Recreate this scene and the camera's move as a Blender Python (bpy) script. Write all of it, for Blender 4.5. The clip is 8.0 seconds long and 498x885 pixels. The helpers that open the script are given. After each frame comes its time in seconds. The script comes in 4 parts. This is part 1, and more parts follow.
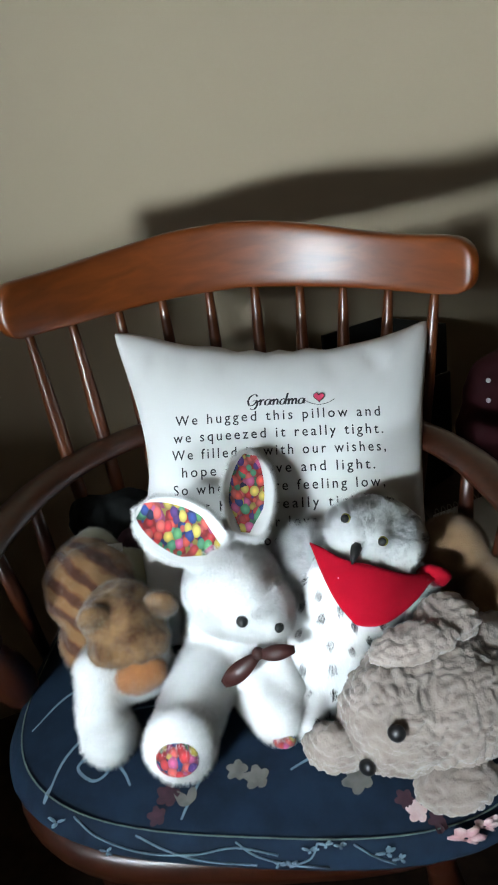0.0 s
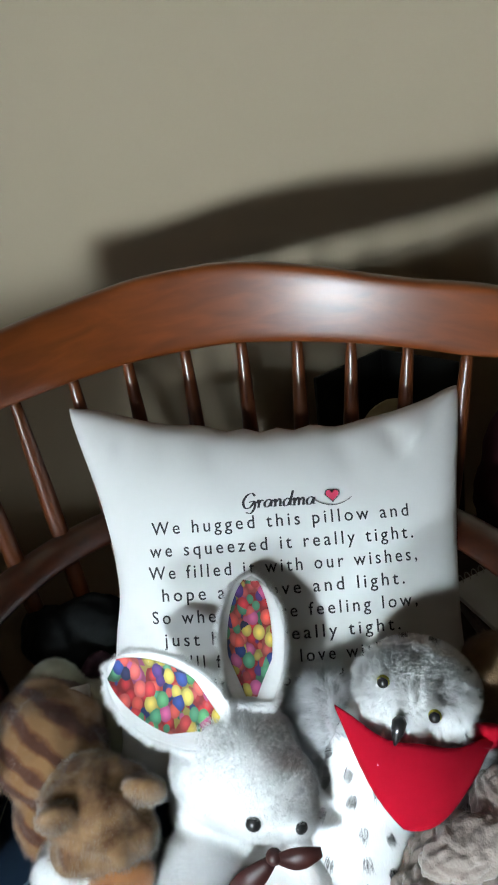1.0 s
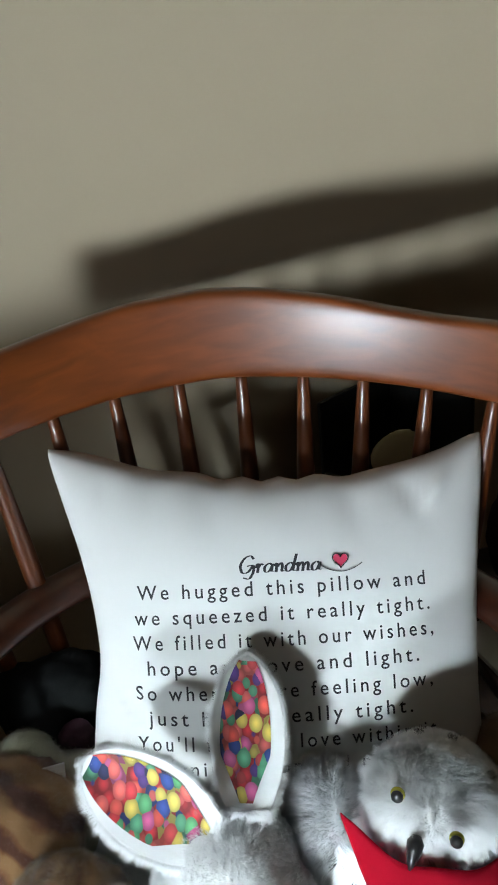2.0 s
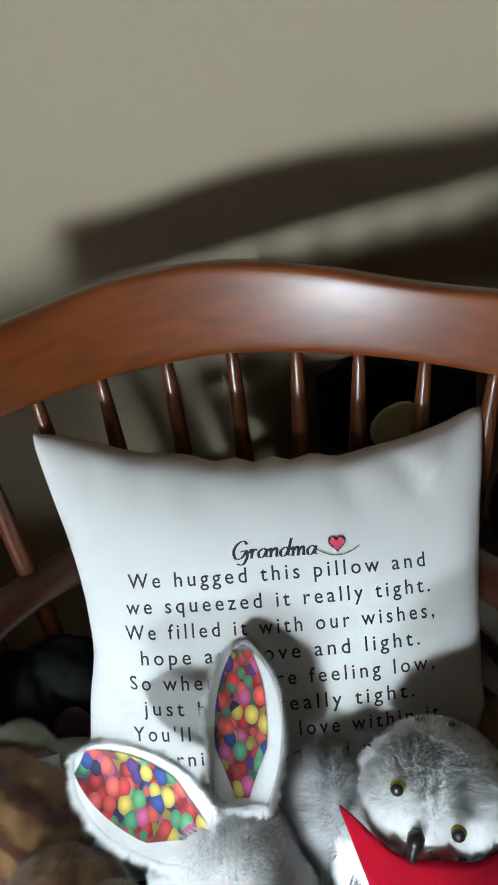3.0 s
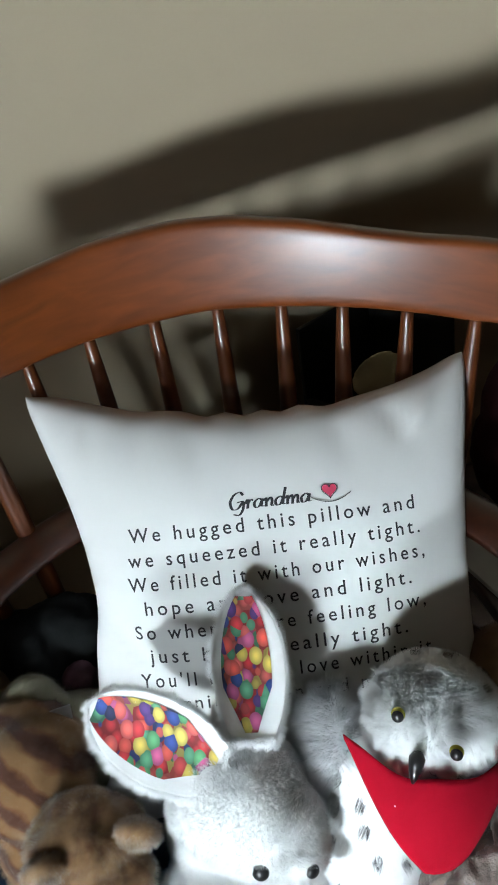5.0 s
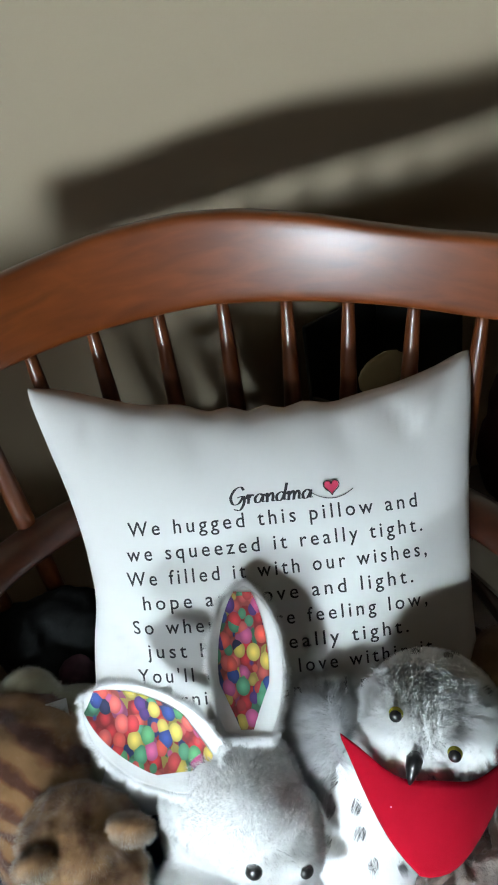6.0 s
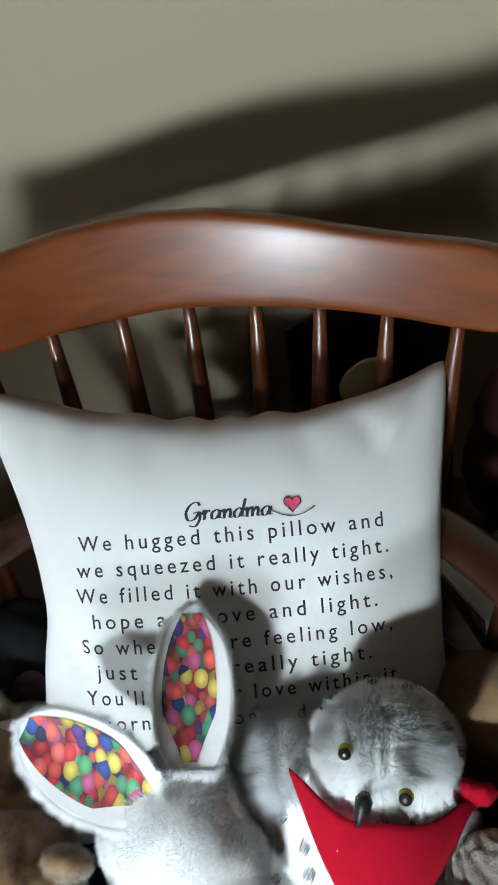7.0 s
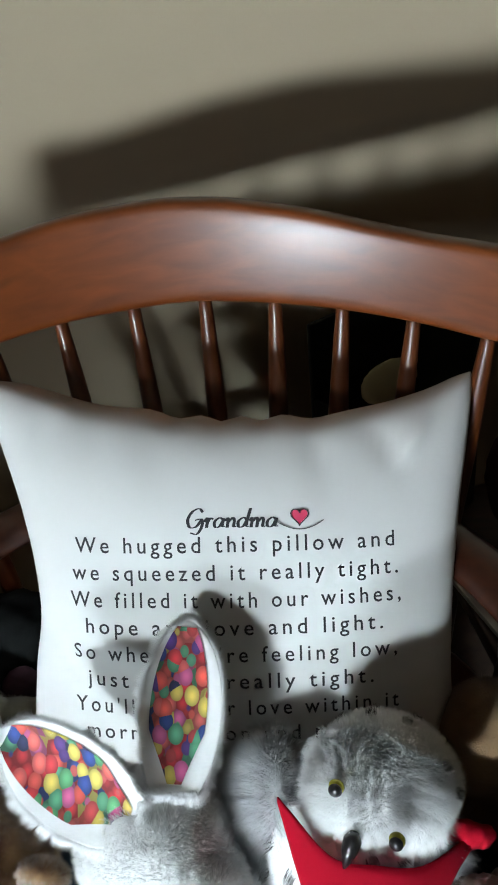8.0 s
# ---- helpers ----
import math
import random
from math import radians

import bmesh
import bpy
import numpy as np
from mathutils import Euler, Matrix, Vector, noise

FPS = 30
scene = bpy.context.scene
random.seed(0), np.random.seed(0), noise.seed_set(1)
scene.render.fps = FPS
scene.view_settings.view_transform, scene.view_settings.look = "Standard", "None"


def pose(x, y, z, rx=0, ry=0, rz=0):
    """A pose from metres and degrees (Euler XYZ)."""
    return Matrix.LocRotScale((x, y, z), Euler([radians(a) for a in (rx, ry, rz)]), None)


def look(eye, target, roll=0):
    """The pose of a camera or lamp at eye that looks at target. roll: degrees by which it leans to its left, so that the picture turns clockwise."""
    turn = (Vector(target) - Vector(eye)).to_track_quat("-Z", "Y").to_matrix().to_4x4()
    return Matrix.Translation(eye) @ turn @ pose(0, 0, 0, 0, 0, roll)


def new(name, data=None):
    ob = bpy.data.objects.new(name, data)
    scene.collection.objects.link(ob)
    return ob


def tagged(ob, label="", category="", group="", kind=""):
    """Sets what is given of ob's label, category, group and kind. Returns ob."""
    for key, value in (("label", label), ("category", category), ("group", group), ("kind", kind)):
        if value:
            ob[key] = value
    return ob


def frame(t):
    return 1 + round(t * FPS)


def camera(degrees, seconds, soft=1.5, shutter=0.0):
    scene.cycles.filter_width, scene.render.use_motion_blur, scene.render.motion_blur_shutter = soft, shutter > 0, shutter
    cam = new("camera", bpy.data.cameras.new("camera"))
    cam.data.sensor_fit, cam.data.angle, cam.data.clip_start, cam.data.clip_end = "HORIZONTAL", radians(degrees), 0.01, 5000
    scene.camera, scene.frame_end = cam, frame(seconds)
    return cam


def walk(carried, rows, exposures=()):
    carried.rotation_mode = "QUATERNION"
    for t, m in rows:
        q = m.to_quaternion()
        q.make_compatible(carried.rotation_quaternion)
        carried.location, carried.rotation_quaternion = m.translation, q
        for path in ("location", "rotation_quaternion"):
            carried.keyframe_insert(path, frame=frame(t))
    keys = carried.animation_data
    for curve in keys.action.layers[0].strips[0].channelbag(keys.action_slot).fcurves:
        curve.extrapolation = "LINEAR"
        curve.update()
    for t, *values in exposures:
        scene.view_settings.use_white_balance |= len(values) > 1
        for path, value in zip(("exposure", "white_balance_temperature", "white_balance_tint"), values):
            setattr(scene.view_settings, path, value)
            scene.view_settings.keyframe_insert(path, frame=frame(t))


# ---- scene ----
cam = camera(36.0, 8.0, soft=1.9, shutter=0.15)
# the chair's back leans nine degrees; LEVEL turns its own upright into the room's
LEVEL = pose(0, 0.7, 0.45, -9) @ pose(0, -0.7, -0.45)
PATH = [
    (0, (0.031, 0.144, 1.058), (-0.08, 2.009, 0.344), -6.4),
    (0.5, (0.023, 0.266, 1.081), (-0.038, 2.12, 0.333), -6.2),
    (1, (0.0, 0.373, 1.12), (-0.011, 2.203, 0.313), -6.9),
    (1.5, (-0.004, 0.436, 1.141), (0.0, 2.259, 0.317), -5.4),
    (3, (0.013, 0.503, 1.147), (-0.007, 2.268, 0.206), -7.1),
    (3.5, (0.011, 0.492, 1.136), (-0.021, 2.252, 0.188), -8.7),
    (4, (0.007, 0.49, 1.146), (0.039, 2.228, 0.156), -8.5),
    (4.5, (-0.004, 0.487, 1.153), (0.038, 2.208, 0.135), -8.5),
    (4.7, (-0.003, 0.487, 1.153), (0.033, 2.194, 0.112), -8.7),
    (6.2, (0.006, 0.489, 1.139), (0.013, 2.203, 0.109), -8.1),
    (6.5, (0.015, 0.495, 1.134), (0.039, 2.201, 0.091), -7.6),
    (7, (0.047, 0.52, 1.132), (0.024, 2.231, 0.098), -7.6),
    (7.5, (0.059, 0.54, 1.128), (-0.021, 2.243, 0.083), -5.7),
    (8, (0.062, 0.557, 1.135), (-0.036, 2.237, 0.055), -5.7),
]
walk(cam, [(t, LEVEL @ look(eye, target, roll)) for t, eye, target, roll in PATH])

# ---- world and light ----
world = bpy.data.worlds.new("world")
scene.world = world
world.use_nodes = True
wnt = world.node_tree
sky = wnt.nodes.new("ShaderNodeTexSky")
sky.sky_type = "NISHITA"
sky.sun_disc = False
sky.sun_elevation = radians(35)
sky.sun_rotation = radians(200)
wnt.links.new(sky.outputs[0], wnt.nodes["Background"].inputs[0])
wnt.nodes["Background"].inputs[1].default_value = 0.1

ROOM = pose(-0.02, 1.465, 0, 0, 0, 21.4)      # origin on the back wall, y into the wall
HALL = pose(0, 1.1, 0, 0, 0, -24)              # y runs from the window to the chair
WIN_D = -4.3
LOW_WIN = (0.14, 0.90, 1.32, 0.72)               # the wide low window: middle across, middle up, width, height
ADDED_WIN = (-0.20, 2.18, 0.64, 0.40)            # added unseen opening under the ceiling, holds the toys' lamps


def lamp_area(name, m, sx, sy, watts, colour):
    data = bpy.data.lights.new(name, "AREA")
    data.shape, data.size, data.size_y = "RECTANGLE", sx, sy
    data.energy, data.color = watts, colour
    ob = new(name, data)
    ob.matrix_world = m
    return ob


low_light = lamp_area("low_window_daylight", HALL @ pose(LOW_WIN[0], WIN_D + 0.02, LOW_WIN[1], 91.6, 0, 0), LOW_WIN[2], LOW_WIN[3], 3.6, (0.79, 0.92, 1.0))
low_light.data.spread = radians(9)
# Added narrow beam on toys and pillow; its high source is unseen.
high_light = lamp_area("added_toy_light", HALL @ pose(ADDED_WIN[0], WIN_D + 0.02, ADDED_WIN[1], 67.9, 0, -4.5), ADDED_WIN[2], ADDED_WIN[3], 1.4, (0.78, 0.92, 1.0))
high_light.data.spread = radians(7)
# Soft fill lamp, added to lift the unlit parts.
fill_light = lamp_area("window_skylight", HALL @ pose(ADDED_WIN[0], WIN_D + 0.03, ADDED_WIN[1], 90, 0, 0), ADDED_WIN[2], ADDED_WIN[3], 14.5, (0.90, 0.95, 1.0))
scene.view_settings.exposure = 0.0

# ---- materials ----


def mat(name, colour, rough=0.6, var=0.25, scale=18.0, fine=160.0, bump=0.15, metal=0.0, sheen=0.0, coat=0.0, spec=0.5, second=None):
    """Two scales of variation round a base colour, and a fine relief."""
    m = bpy.data.materials.new(name)
    m.use_nodes = True
    nt = m.node_tree
    b = nt.nodes["Principled BSDF"]
    co = nt.nodes.new("ShaderNodeTexCoord")
    n1, n2 = nt.nodes.new("ShaderNodeTexNoise"), nt.nodes.new("ShaderNodeTexNoise")
    n1.inputs["Scale"].default_value, n2.inputs["Scale"].default_value = scale, fine
    n1.inputs["Detail"].default_value = 5
    for n in (n1, n2):
        nt.links.new(co.outputs["Object"], n.inputs["Vector"])
    mix = nt.nodes.new("ShaderNodeMix")
    mix.data_type = "RGBA"
    c2 = second or tuple(c * (1 - var) for c in colour)
    mix.inputs["A"].default_value = (*c2, 1)
    mix.inputs["B"].default_value = (*colour, 1)
    ramp = nt.nodes.new("ShaderNodeMapRange")
    ramp.inputs[1].default_value, ramp.inputs[2].default_value = 0.32, 0.62
    nt.links.new(n1.outputs["Fac"], ramp.inputs[0])
    nt.links.new(ramp.outputs[0], mix.inputs["Factor"])
    nt.links.new(mix.outputs["Result"], b.inputs["Base Color"])
    bp = nt.nodes.new("ShaderNodeBump")
    bp.inputs["Strength"].default_value, bp.inputs["Distance"].default_value = bump, 0.002
    nt.links.new(n2.outputs["Fac"], bp.inputs["Height"])
    nt.links.new(bp.outputs[0], b.inputs["Normal"])
    b.inputs["Roughness"].default_value, b.inputs["Metallic"].default_value = rough, metal
    b.inputs["Sheen Weight"].default_value, b.inputs["Coat Weight"].default_value = sheen, coat
    b.inputs["Coat Roughness"].default_value = 0.33
    b.inputs["Specular IOR Level"].default_value = spec
    return m


def wood(name, light, dark, rough=0.35, coat=0.5, along=(1, 1, 1)):
    m = mat(name, light, rough, coat=coat, bump=0.04)
    nt = m.node_tree
    b = nt.nodes["Principled BSDF"]
    co = [n for n in nt.nodes if n.type == "TEX_COORD"][0]
    mp = nt.nodes.new("ShaderNodeMapping")
    mp.inputs["Scale"].default_value = along
    nz = nt.nodes.new("ShaderNodeTexNoise")
    nz.inputs["Scale"].default_value, nz.inputs["Detail"].default_value, nz.inputs["Distortion"].default_value = 14, 8, 0.6
    cr = nt.nodes.new("ShaderNodeValToRGB")
    cr.color_ramp.elements[0].position, cr.color_ramp.elements[1].position = 0.3, 0.72
    cr.color_ramp.elements[0].color, cr.color_ramp.elements[1].color = (*dark, 1), (*light, 1)
    nt.links.new(co.outputs["Object"], mp.inputs["Vector"])
    nt.links.new(mp.outputs[0], nz.inputs["Vector"])
    nt.links.new(nz.outputs["Fac"], cr.inputs["Fac"])
    nt.links.new(cr.outputs[0], b.inputs["Base Color"])
    return m


def beans(name):
    """Printed jelly sweets: cells in many colours, each shaded towards its rim."""
    m = mat(name, (0.5, 0.1, 0.1), 0.75, sheen=0.2)
    nt = m.node_tree
    b = nt.nodes["Principled BSDF"]
    co = [n for n in nt.nodes if n.type == "TEX_COORD"][0]
    mp = nt.nodes.new("ShaderNodeMapping")
    mp.inputs["Scale"].default_value = (1.0, 0.75, 0.72)
    mp.inputs["Rotation"].default_value = (0.3, 0.5, 0.4)
    vo = nt.nodes.new("ShaderNodeTexVoronoi")
    vo.inputs["Scale"].default_value = 112
    vo.inputs["Randomness"].default_value = 0.85
    nt.links.new(co.outputs["Object"], mp.inputs["Vector"])
    nt.links.new(mp.outputs[0], vo.inputs["Vector"])
    sep = nt.nodes.new("ShaderNodeSeparateColor")
    nt.links.new(vo.outputs["Color"], sep.inputs[0])
    cr = nt.nodes.new("ShaderNodeValToRGB")
    cr.color_ramp.interpolation = "CONSTANT"
    tints = [(0.62, 0.03, 0.04), (0.80, 0.11, 0.08), (0.62, 0.12, 0.30), (0.12, 0.42, 0.18), (0.72, 0.58, 0.12), (0.03, 0.07, 0.30),
             (0.72, 0.05, 0.06), (0.10, 0.04, 0.24), (0.78, 0.14, 0.12), (0.10, 0.36, 0.20), (0.02, 0.025, 0.09), (0.55, 0.06, 0.06)]
    el = cr.color_ramp.elements
    el[0].position, el[0].color = 0.0, (*tints[0], 1)
    el[1].position, el[1].color = 1 / 12, (*tints[1], 1)
    for i in range(2, 12):
        e = el.new(i / 12)
        e.color = (*tints[i], 1)
    nt.links.new(sep.outputs[0], cr.inputs["Fac"])
    under = nt.nodes.new("ShaderNodeTexVoronoi")
    under.inputs["Scale"].default_value = 118
    shift = nt.nodes.new("ShaderNodeVectorMath")
    shift.operation = "ADD"
    shift.inputs[1].default_value = (0.31, 0.17, 0.43)
    nt.links.new(mp.outputs[0], shift.inputs[0])
    nt.links.new(shift.outputs[0], under.inputs["Vector"])
    sep2 = nt.nodes.new("ShaderNodeSeparateColor")
    nt.links.new(under.outputs["Color"], sep2.inputs[0])
    cr2 = nt.nodes.new("ShaderNodeValToRGB")
    cr2.color_ramp.interpolation = "CONSTANT"
    el2 = cr2.color_ramp.elements
    el2[0].color, el2[1].position, el2[1].color = (*tints[5], 1), 0.14, (*tints[0], 1)
    for i, k in enumerate((8, 9, 4, 0, 1, 2)):
        el2.new(0.28 + 0.12 * i).color = (*tints[k], 1)
    nt.links.new(sep2.outputs[1], cr2.inputs["Fac"])

    def shaded(voronoi, colour, hi, lo):
        """Each sweet darkens to its rim."""
        rim = nt.nodes.new("ShaderNodeMapRange")
        rim.inputs[1].default_value, rim.inputs[2].default_value = 0.12, 0.55
        rim.inputs[3].default_value, rim.inputs[4].default_value = hi, lo
        nt.links.new(voronoi.outputs["Distance"], rim.inputs[0])
        mul = nt.nodes.new("ShaderNodeMix")
        mul.data_type, mul.blend_type = "RGBA", "MULTIPLY"
        mul.inputs["Factor"].default_value = 1.0
        nt.links.new(colour.outputs[0], mul.inputs["A"])
        nt.links.new(rim.outputs[0], mul.inputs["B"])
        return mul

    top, low = shaded(vo, cr, 1.15, 0.55), shaded(under, cr2, 1.0, 0.3)
    disc = nt.nodes.new("ShaderNodeMapRange")
    disc.inputs[1].default_value, disc.inputs[2].default_value = 0.56, 0.60
    nt.links.new(vo.outputs["Distance"], disc.inputs[0])
    over = nt.nodes.new("ShaderNodeMix")
    over.data_type = "RGBA"
    nt.links.new(disc.outputs[0], over.inputs["Factor"])
    nt.links.new(top.outputs["Result"], over.inputs["A"])
    nt.links.new(low.outputs["Result"], over.inputs["B"])
    nt.links.new(over.outputs["Result"], b.inputs["Base Color"])
    return m


def tabby(name):
    """Orange and cream plush with darker wavy stripes."""
    m = mat(name, (0.55, 0.30, 0.12), 0.9, sheen=0.3)
    nt = m.node_tree
    b = nt.nodes["Principled BSDF"]
    co = [n for n in nt.nodes if n.type == "TEX_COORD"][0]
    wv = nt.nodes.new("ShaderNodeTexWave")
    wv.inputs["Scale"].default_value, wv.inputs["Distortion"].default_value = 15, 3.5
    wv.inputs["Detail"].default_value, wv.inputs["Detail Scale"].default_value = 3, 1.6
    wv.bands_direction = "DIAGONAL"
    nt.links.new(co.outputs["Object"], wv.inputs["Vector"])
    cr = nt.nodes.new("ShaderNodeValToRGB")
    cr.color_ramp.elements[0].position, cr.color_ramp.elements[1].position = 0.15, 0.75
    cr.color_ramp.elements[0].color, cr.color_ramp.elements[1].color = (0.070, 0.018, 0.005, 1), (0.23, 0.120, 0.045, 1)
    e = cr.color_ramp.elements.new(0.42)
    e.color = (0.15, 0.056, 0.014, 1)
    nt.links.new(wv.outputs["Fac"], cr.inputs["Fac"])
    nt.links.new(cr.outputs[0], b.inputs["Base Color"])
    return m


def plush(m, radius=0.016, weight=0.12):
    """Light creeps through pile and stuffing."""
    p = m.node_tree.nodes["Principled BSDF"]
    p.inputs["Subsurface Weight"].default_value = weight
    p.inputs["Subsurface Radius"].default_value = (1.0, 0.92, 0.85)
    p.inputs["Subsurface Scale"].default_value = radius
    p.inputs["Specular IOR Level"].default_value = 0.15
    return m


def pile(m, through_share=0.3):
    """Loose fibres: part of the light passes through them."""
    nt = m.node_tree
    b = nt.nodes["Principled BSDF"]
    out = [n for n in nt.nodes if n.type == "OUTPUT_MATERIAL"][0]
    tr = nt.nodes.new("ShaderNodeBsdfTranslucent")
    nt.links.new(b.inputs["Base Color"].links[0].from_socket, tr.inputs["Color"])
    mx = nt.nodes.new("ShaderNodeMixShader")
    mx.inputs[0].default_value = through_share
    nt.links.new(b.outputs[0], mx.inputs[1])
    nt.links.new(tr.outputs[0], mx.inputs[2])
    nt.links.new(mx.outputs[0], out.inputs["Surface"])
    b.inputs["Specular IOR Level"].default_value = 0.15
    return m


M_WALL = mat("beige_wall_paint", (0.425, 0.350, 0.245), 0.75, var=0.05, scale=2.5, fine=420, bump=0.05)
M_CEIL = mat("white_ceiling_paint", (0.72, 0.66, 0.56), 0.9, var=0.04)
M_FLOOR = mat("brown_carpet", (0.07, 0.042, 0.028), 0.95, var=0.35, scale=40, fine=900, bump=0.5)
M_TRIM = mat("white_trim_paint", (0.75, 0.74, 0.70), 0.4, var=0.04)
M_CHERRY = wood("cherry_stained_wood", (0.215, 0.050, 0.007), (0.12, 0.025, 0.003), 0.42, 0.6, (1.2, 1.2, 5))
# Same cherry wood; shade on arms, seat and legs is painted into its colour.
M_CHERRY_SHADE = wood("cherry_shaded_wood", (0.062, 0.016, 0.006), (0.032, 0.008, 0.004), 0.34, 0.4, (6, 6, 0.8))
# Same wood again, in a tone between the lit rail and the shaded arms.
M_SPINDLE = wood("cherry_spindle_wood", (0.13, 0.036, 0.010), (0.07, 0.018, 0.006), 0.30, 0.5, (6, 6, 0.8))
M_NAVY = mat("navy_cotton_print", (0.010, 0.026, 0.054), 0.85, var=0.45, scale=22, fine=1400, bump=0.12, spec=0.25)
M_VINE = mat("pale_blue_print", (0.20, 0.30, 0.37), 0.85, var=0.35, scale=60)
M_LEAF = mat("sage_print", (0.15, 0.21, 0.18), 0.85, var=0.4, scale=60)
M_PETAL = mat("pink_petal_print", (0.62, 0.34, 0.36), 0.85, var=0.35, scale=45, second=(0.75, 0.62, 0.6))
M_CREAMPETAL = mat("cream_petal_print", (0.20, 0.19, 0.17), 0.85, var=0.4, scale=60)
M_BERRY = mat("plum_petal_print", (0.075, 0.03, 0.045), 0.85, var=0.4, scale=60)
M_PILLOW = mat("white_linen_weave", (0.70, 0.695, 0.68), 0.85, var=0.03, scale=12, fine=900, bump=0.03)
M_INK = mat("black_print_ink", (0.02, 0.02, 0.025), 0.7, var=0.1)
M_HEART = mat("pink_print_ink", (0.75, 0.06, 0.14), 0.7, var=0.1)
M_WHITEFUR = plush(mat("white_plush", (0.90, 0.90, 0.89), 0.95, var=0.05, scale=30))
M_WHITEPILE = pile(mat("white_pile", (0.95, 0.95, 0.945), 0.95, var=0.07, scale=30))
M_DARKPILE = pile(mat("charcoal_pile", (0.035, 0.034, 0.036), 0.95, var=0.3, scale=60), 0.15)
M_OWLGREY = pile(mat("grey_tipped_plush", (0.78, 0.78, 0.79), 0.95, var=0.6, scale=60, second=(0.52, 0.52, 0.53)))
M_BEANS = beans("jelly_sweet_print")
M_RED = mat("red_felt", (0.44, 0.004, 0.020), 0.95, var=0.12, scale=30, fine=1200, bump=0.15, spec=0.15)
M_TAUPE = plush(mat("taupe_crinkled_plush", (0.33, 0.272, 0.24), 0.95, var=0.25, scale=40, fine=500, bump=0.4, sheen=0.4), 0.006, 0.4)
M_BROWN = mat("brown_plush", (0.26, 0.155, 0.075), 0.95, var=0.3, scale=50, fine=600, bump=0.5, sheen=0.3)
M_TABBY = tabby("orange_tabby_plush")
M_FAWN = plush(mat("fawn_plush", (0.25, 0.138, 0.058), 0.95, var=0.6, scale=55, second=(0.085, 0.032, 0.012), sheen=0.3), 0.006, 0.4)
M_ORANGE = plush(mat("orange_plush", (0.42, 0.165, 0.05), 0.95, var=0.3, scale=40, sheen=0.3), 0.006, 0.4)
M_CREAM = plush(mat("cream_plush", (0.30, 0.28, 0.19), 0.95, var=0.15, scale=30, fine=500, bump=0.3, sheen=0.3), 0.006, 0.4)
M_GLOSSBLACK = mat("black_glossy_plastic", (0.008, 0.008, 0.009), 0.08, var=0.1, bump=0.0, coat=0.6)
M_YELLOW = mat("yellow_eye_plastic", (0.55, 0.50, 0.05), 0.15, var=0.2, bump=0.0, coat=0.5)
M_RIBBON = mat("brown_satin_ribbon", (0.040, 0.008, 0.006), 0.45, var=0.3, scale=40)
M_BLACKBOX = mat("black_plastic", (0.012, 0.013, 0.012), 0.4, var=0.3, scale=12)
M_MAROON = mat("maroon_fabric", (0.040, 0.007, 0.010), 0.85, var=0.35, scale=20, spec=0.2)
M_DARKFLORAL = mat("black_floral_cloth", (0.009, 0.010, 0.010), 0.9, var=0.5, scale=24, spec=0.15)
M_PAPER = mat("white_paper", (0.72, 0.73, 0.75), 0.8, var=0.05)
M_WIRE = mat("steel_wire", (0.45, 0.45, 0.45), 0.3, metal=1.0, bump=0.0)
M_BLUE = mat("blue_print", (0.10, 0.20, 0.50), 0.6, var=0.4, scale=50)
M_TAN = mat("tan_card", (0.42, 0.36, 0.22), 0.8, var=0.1)
M_DARKWOOD = wood("dark_table_wood", (0.05, 0.018, 0.010), (0.02, 0.008, 0.005), 0.4, 0.3, (1, 6, 6))

# ---- builders ----
OFF = {}


def thing(name, base, label, category, group="", kind=""):
    ob = new(name)
    ob.location = base
    ob.empty_display_size = 0.05
    OFF[ob.name] = Vector(base)
    return tagged(ob, label, category, group, kind)


def part(name, geo, material, parent=None, label="", smooth=True, kind=""):
    """One mesh object from a bmesh or a mesh in room coordinates, under its thing or part."""
    if isinstance(geo, bmesh.types.BMesh):
        me = bpy.data.meshes.new(name)
        bmesh.ops.recalc_face_normals(geo, faces=geo.faces)
        geo.to_mesh(me)
        geo.free()
    else:
        me = geo
        me.name = name
    ob = new(name, me)
    if parent is not None:
        off = OFF[parent.name]
        me.transform(Matrix.Translation(-off))
        ob.parent = parent
        OFF[ob.name] = off
    else:
        OFF[ob.name] = Vector((0, 0, 0))
    if material is not None:
        me.materials.clear()
        me.materials.append(material)
    if smooth:
        me.shade_smooth()
    return tagged(ob, label, "", "", kind)


def box(sx, sy, sz, m, bevel=0.0, seg=2):
    bm = bmesh.new()
    bmesh.ops.create_cube(bm, size=1, matrix=m @ Matrix.Diagonal((sx, sy, sz, 1)))
    if bevel:
        bmesh.ops.bevel(bm, geom=bm.edges[:], offset=bevel, segments=seg, affect="EDGES", profile=0.6)
    return bm


def rings(loops, closed_ends=True):
    """A skin over equal rings of points."""
    bm = bmesh.new()
    vs = [[bm.verts.new(p) for p in loop] for loop in loops]
    n = len(vs[0])
    for a, b in zip(vs, vs[1:]):
        for i in range(n):
            bm.faces.new((a[i], a[(i + 1) % n], b[(i + 1) % n], b[i]))
    if closed_ends:
        bm.faces.new(vs[0][::-1])
        bm.faces.new(vs[-1])
    return bm


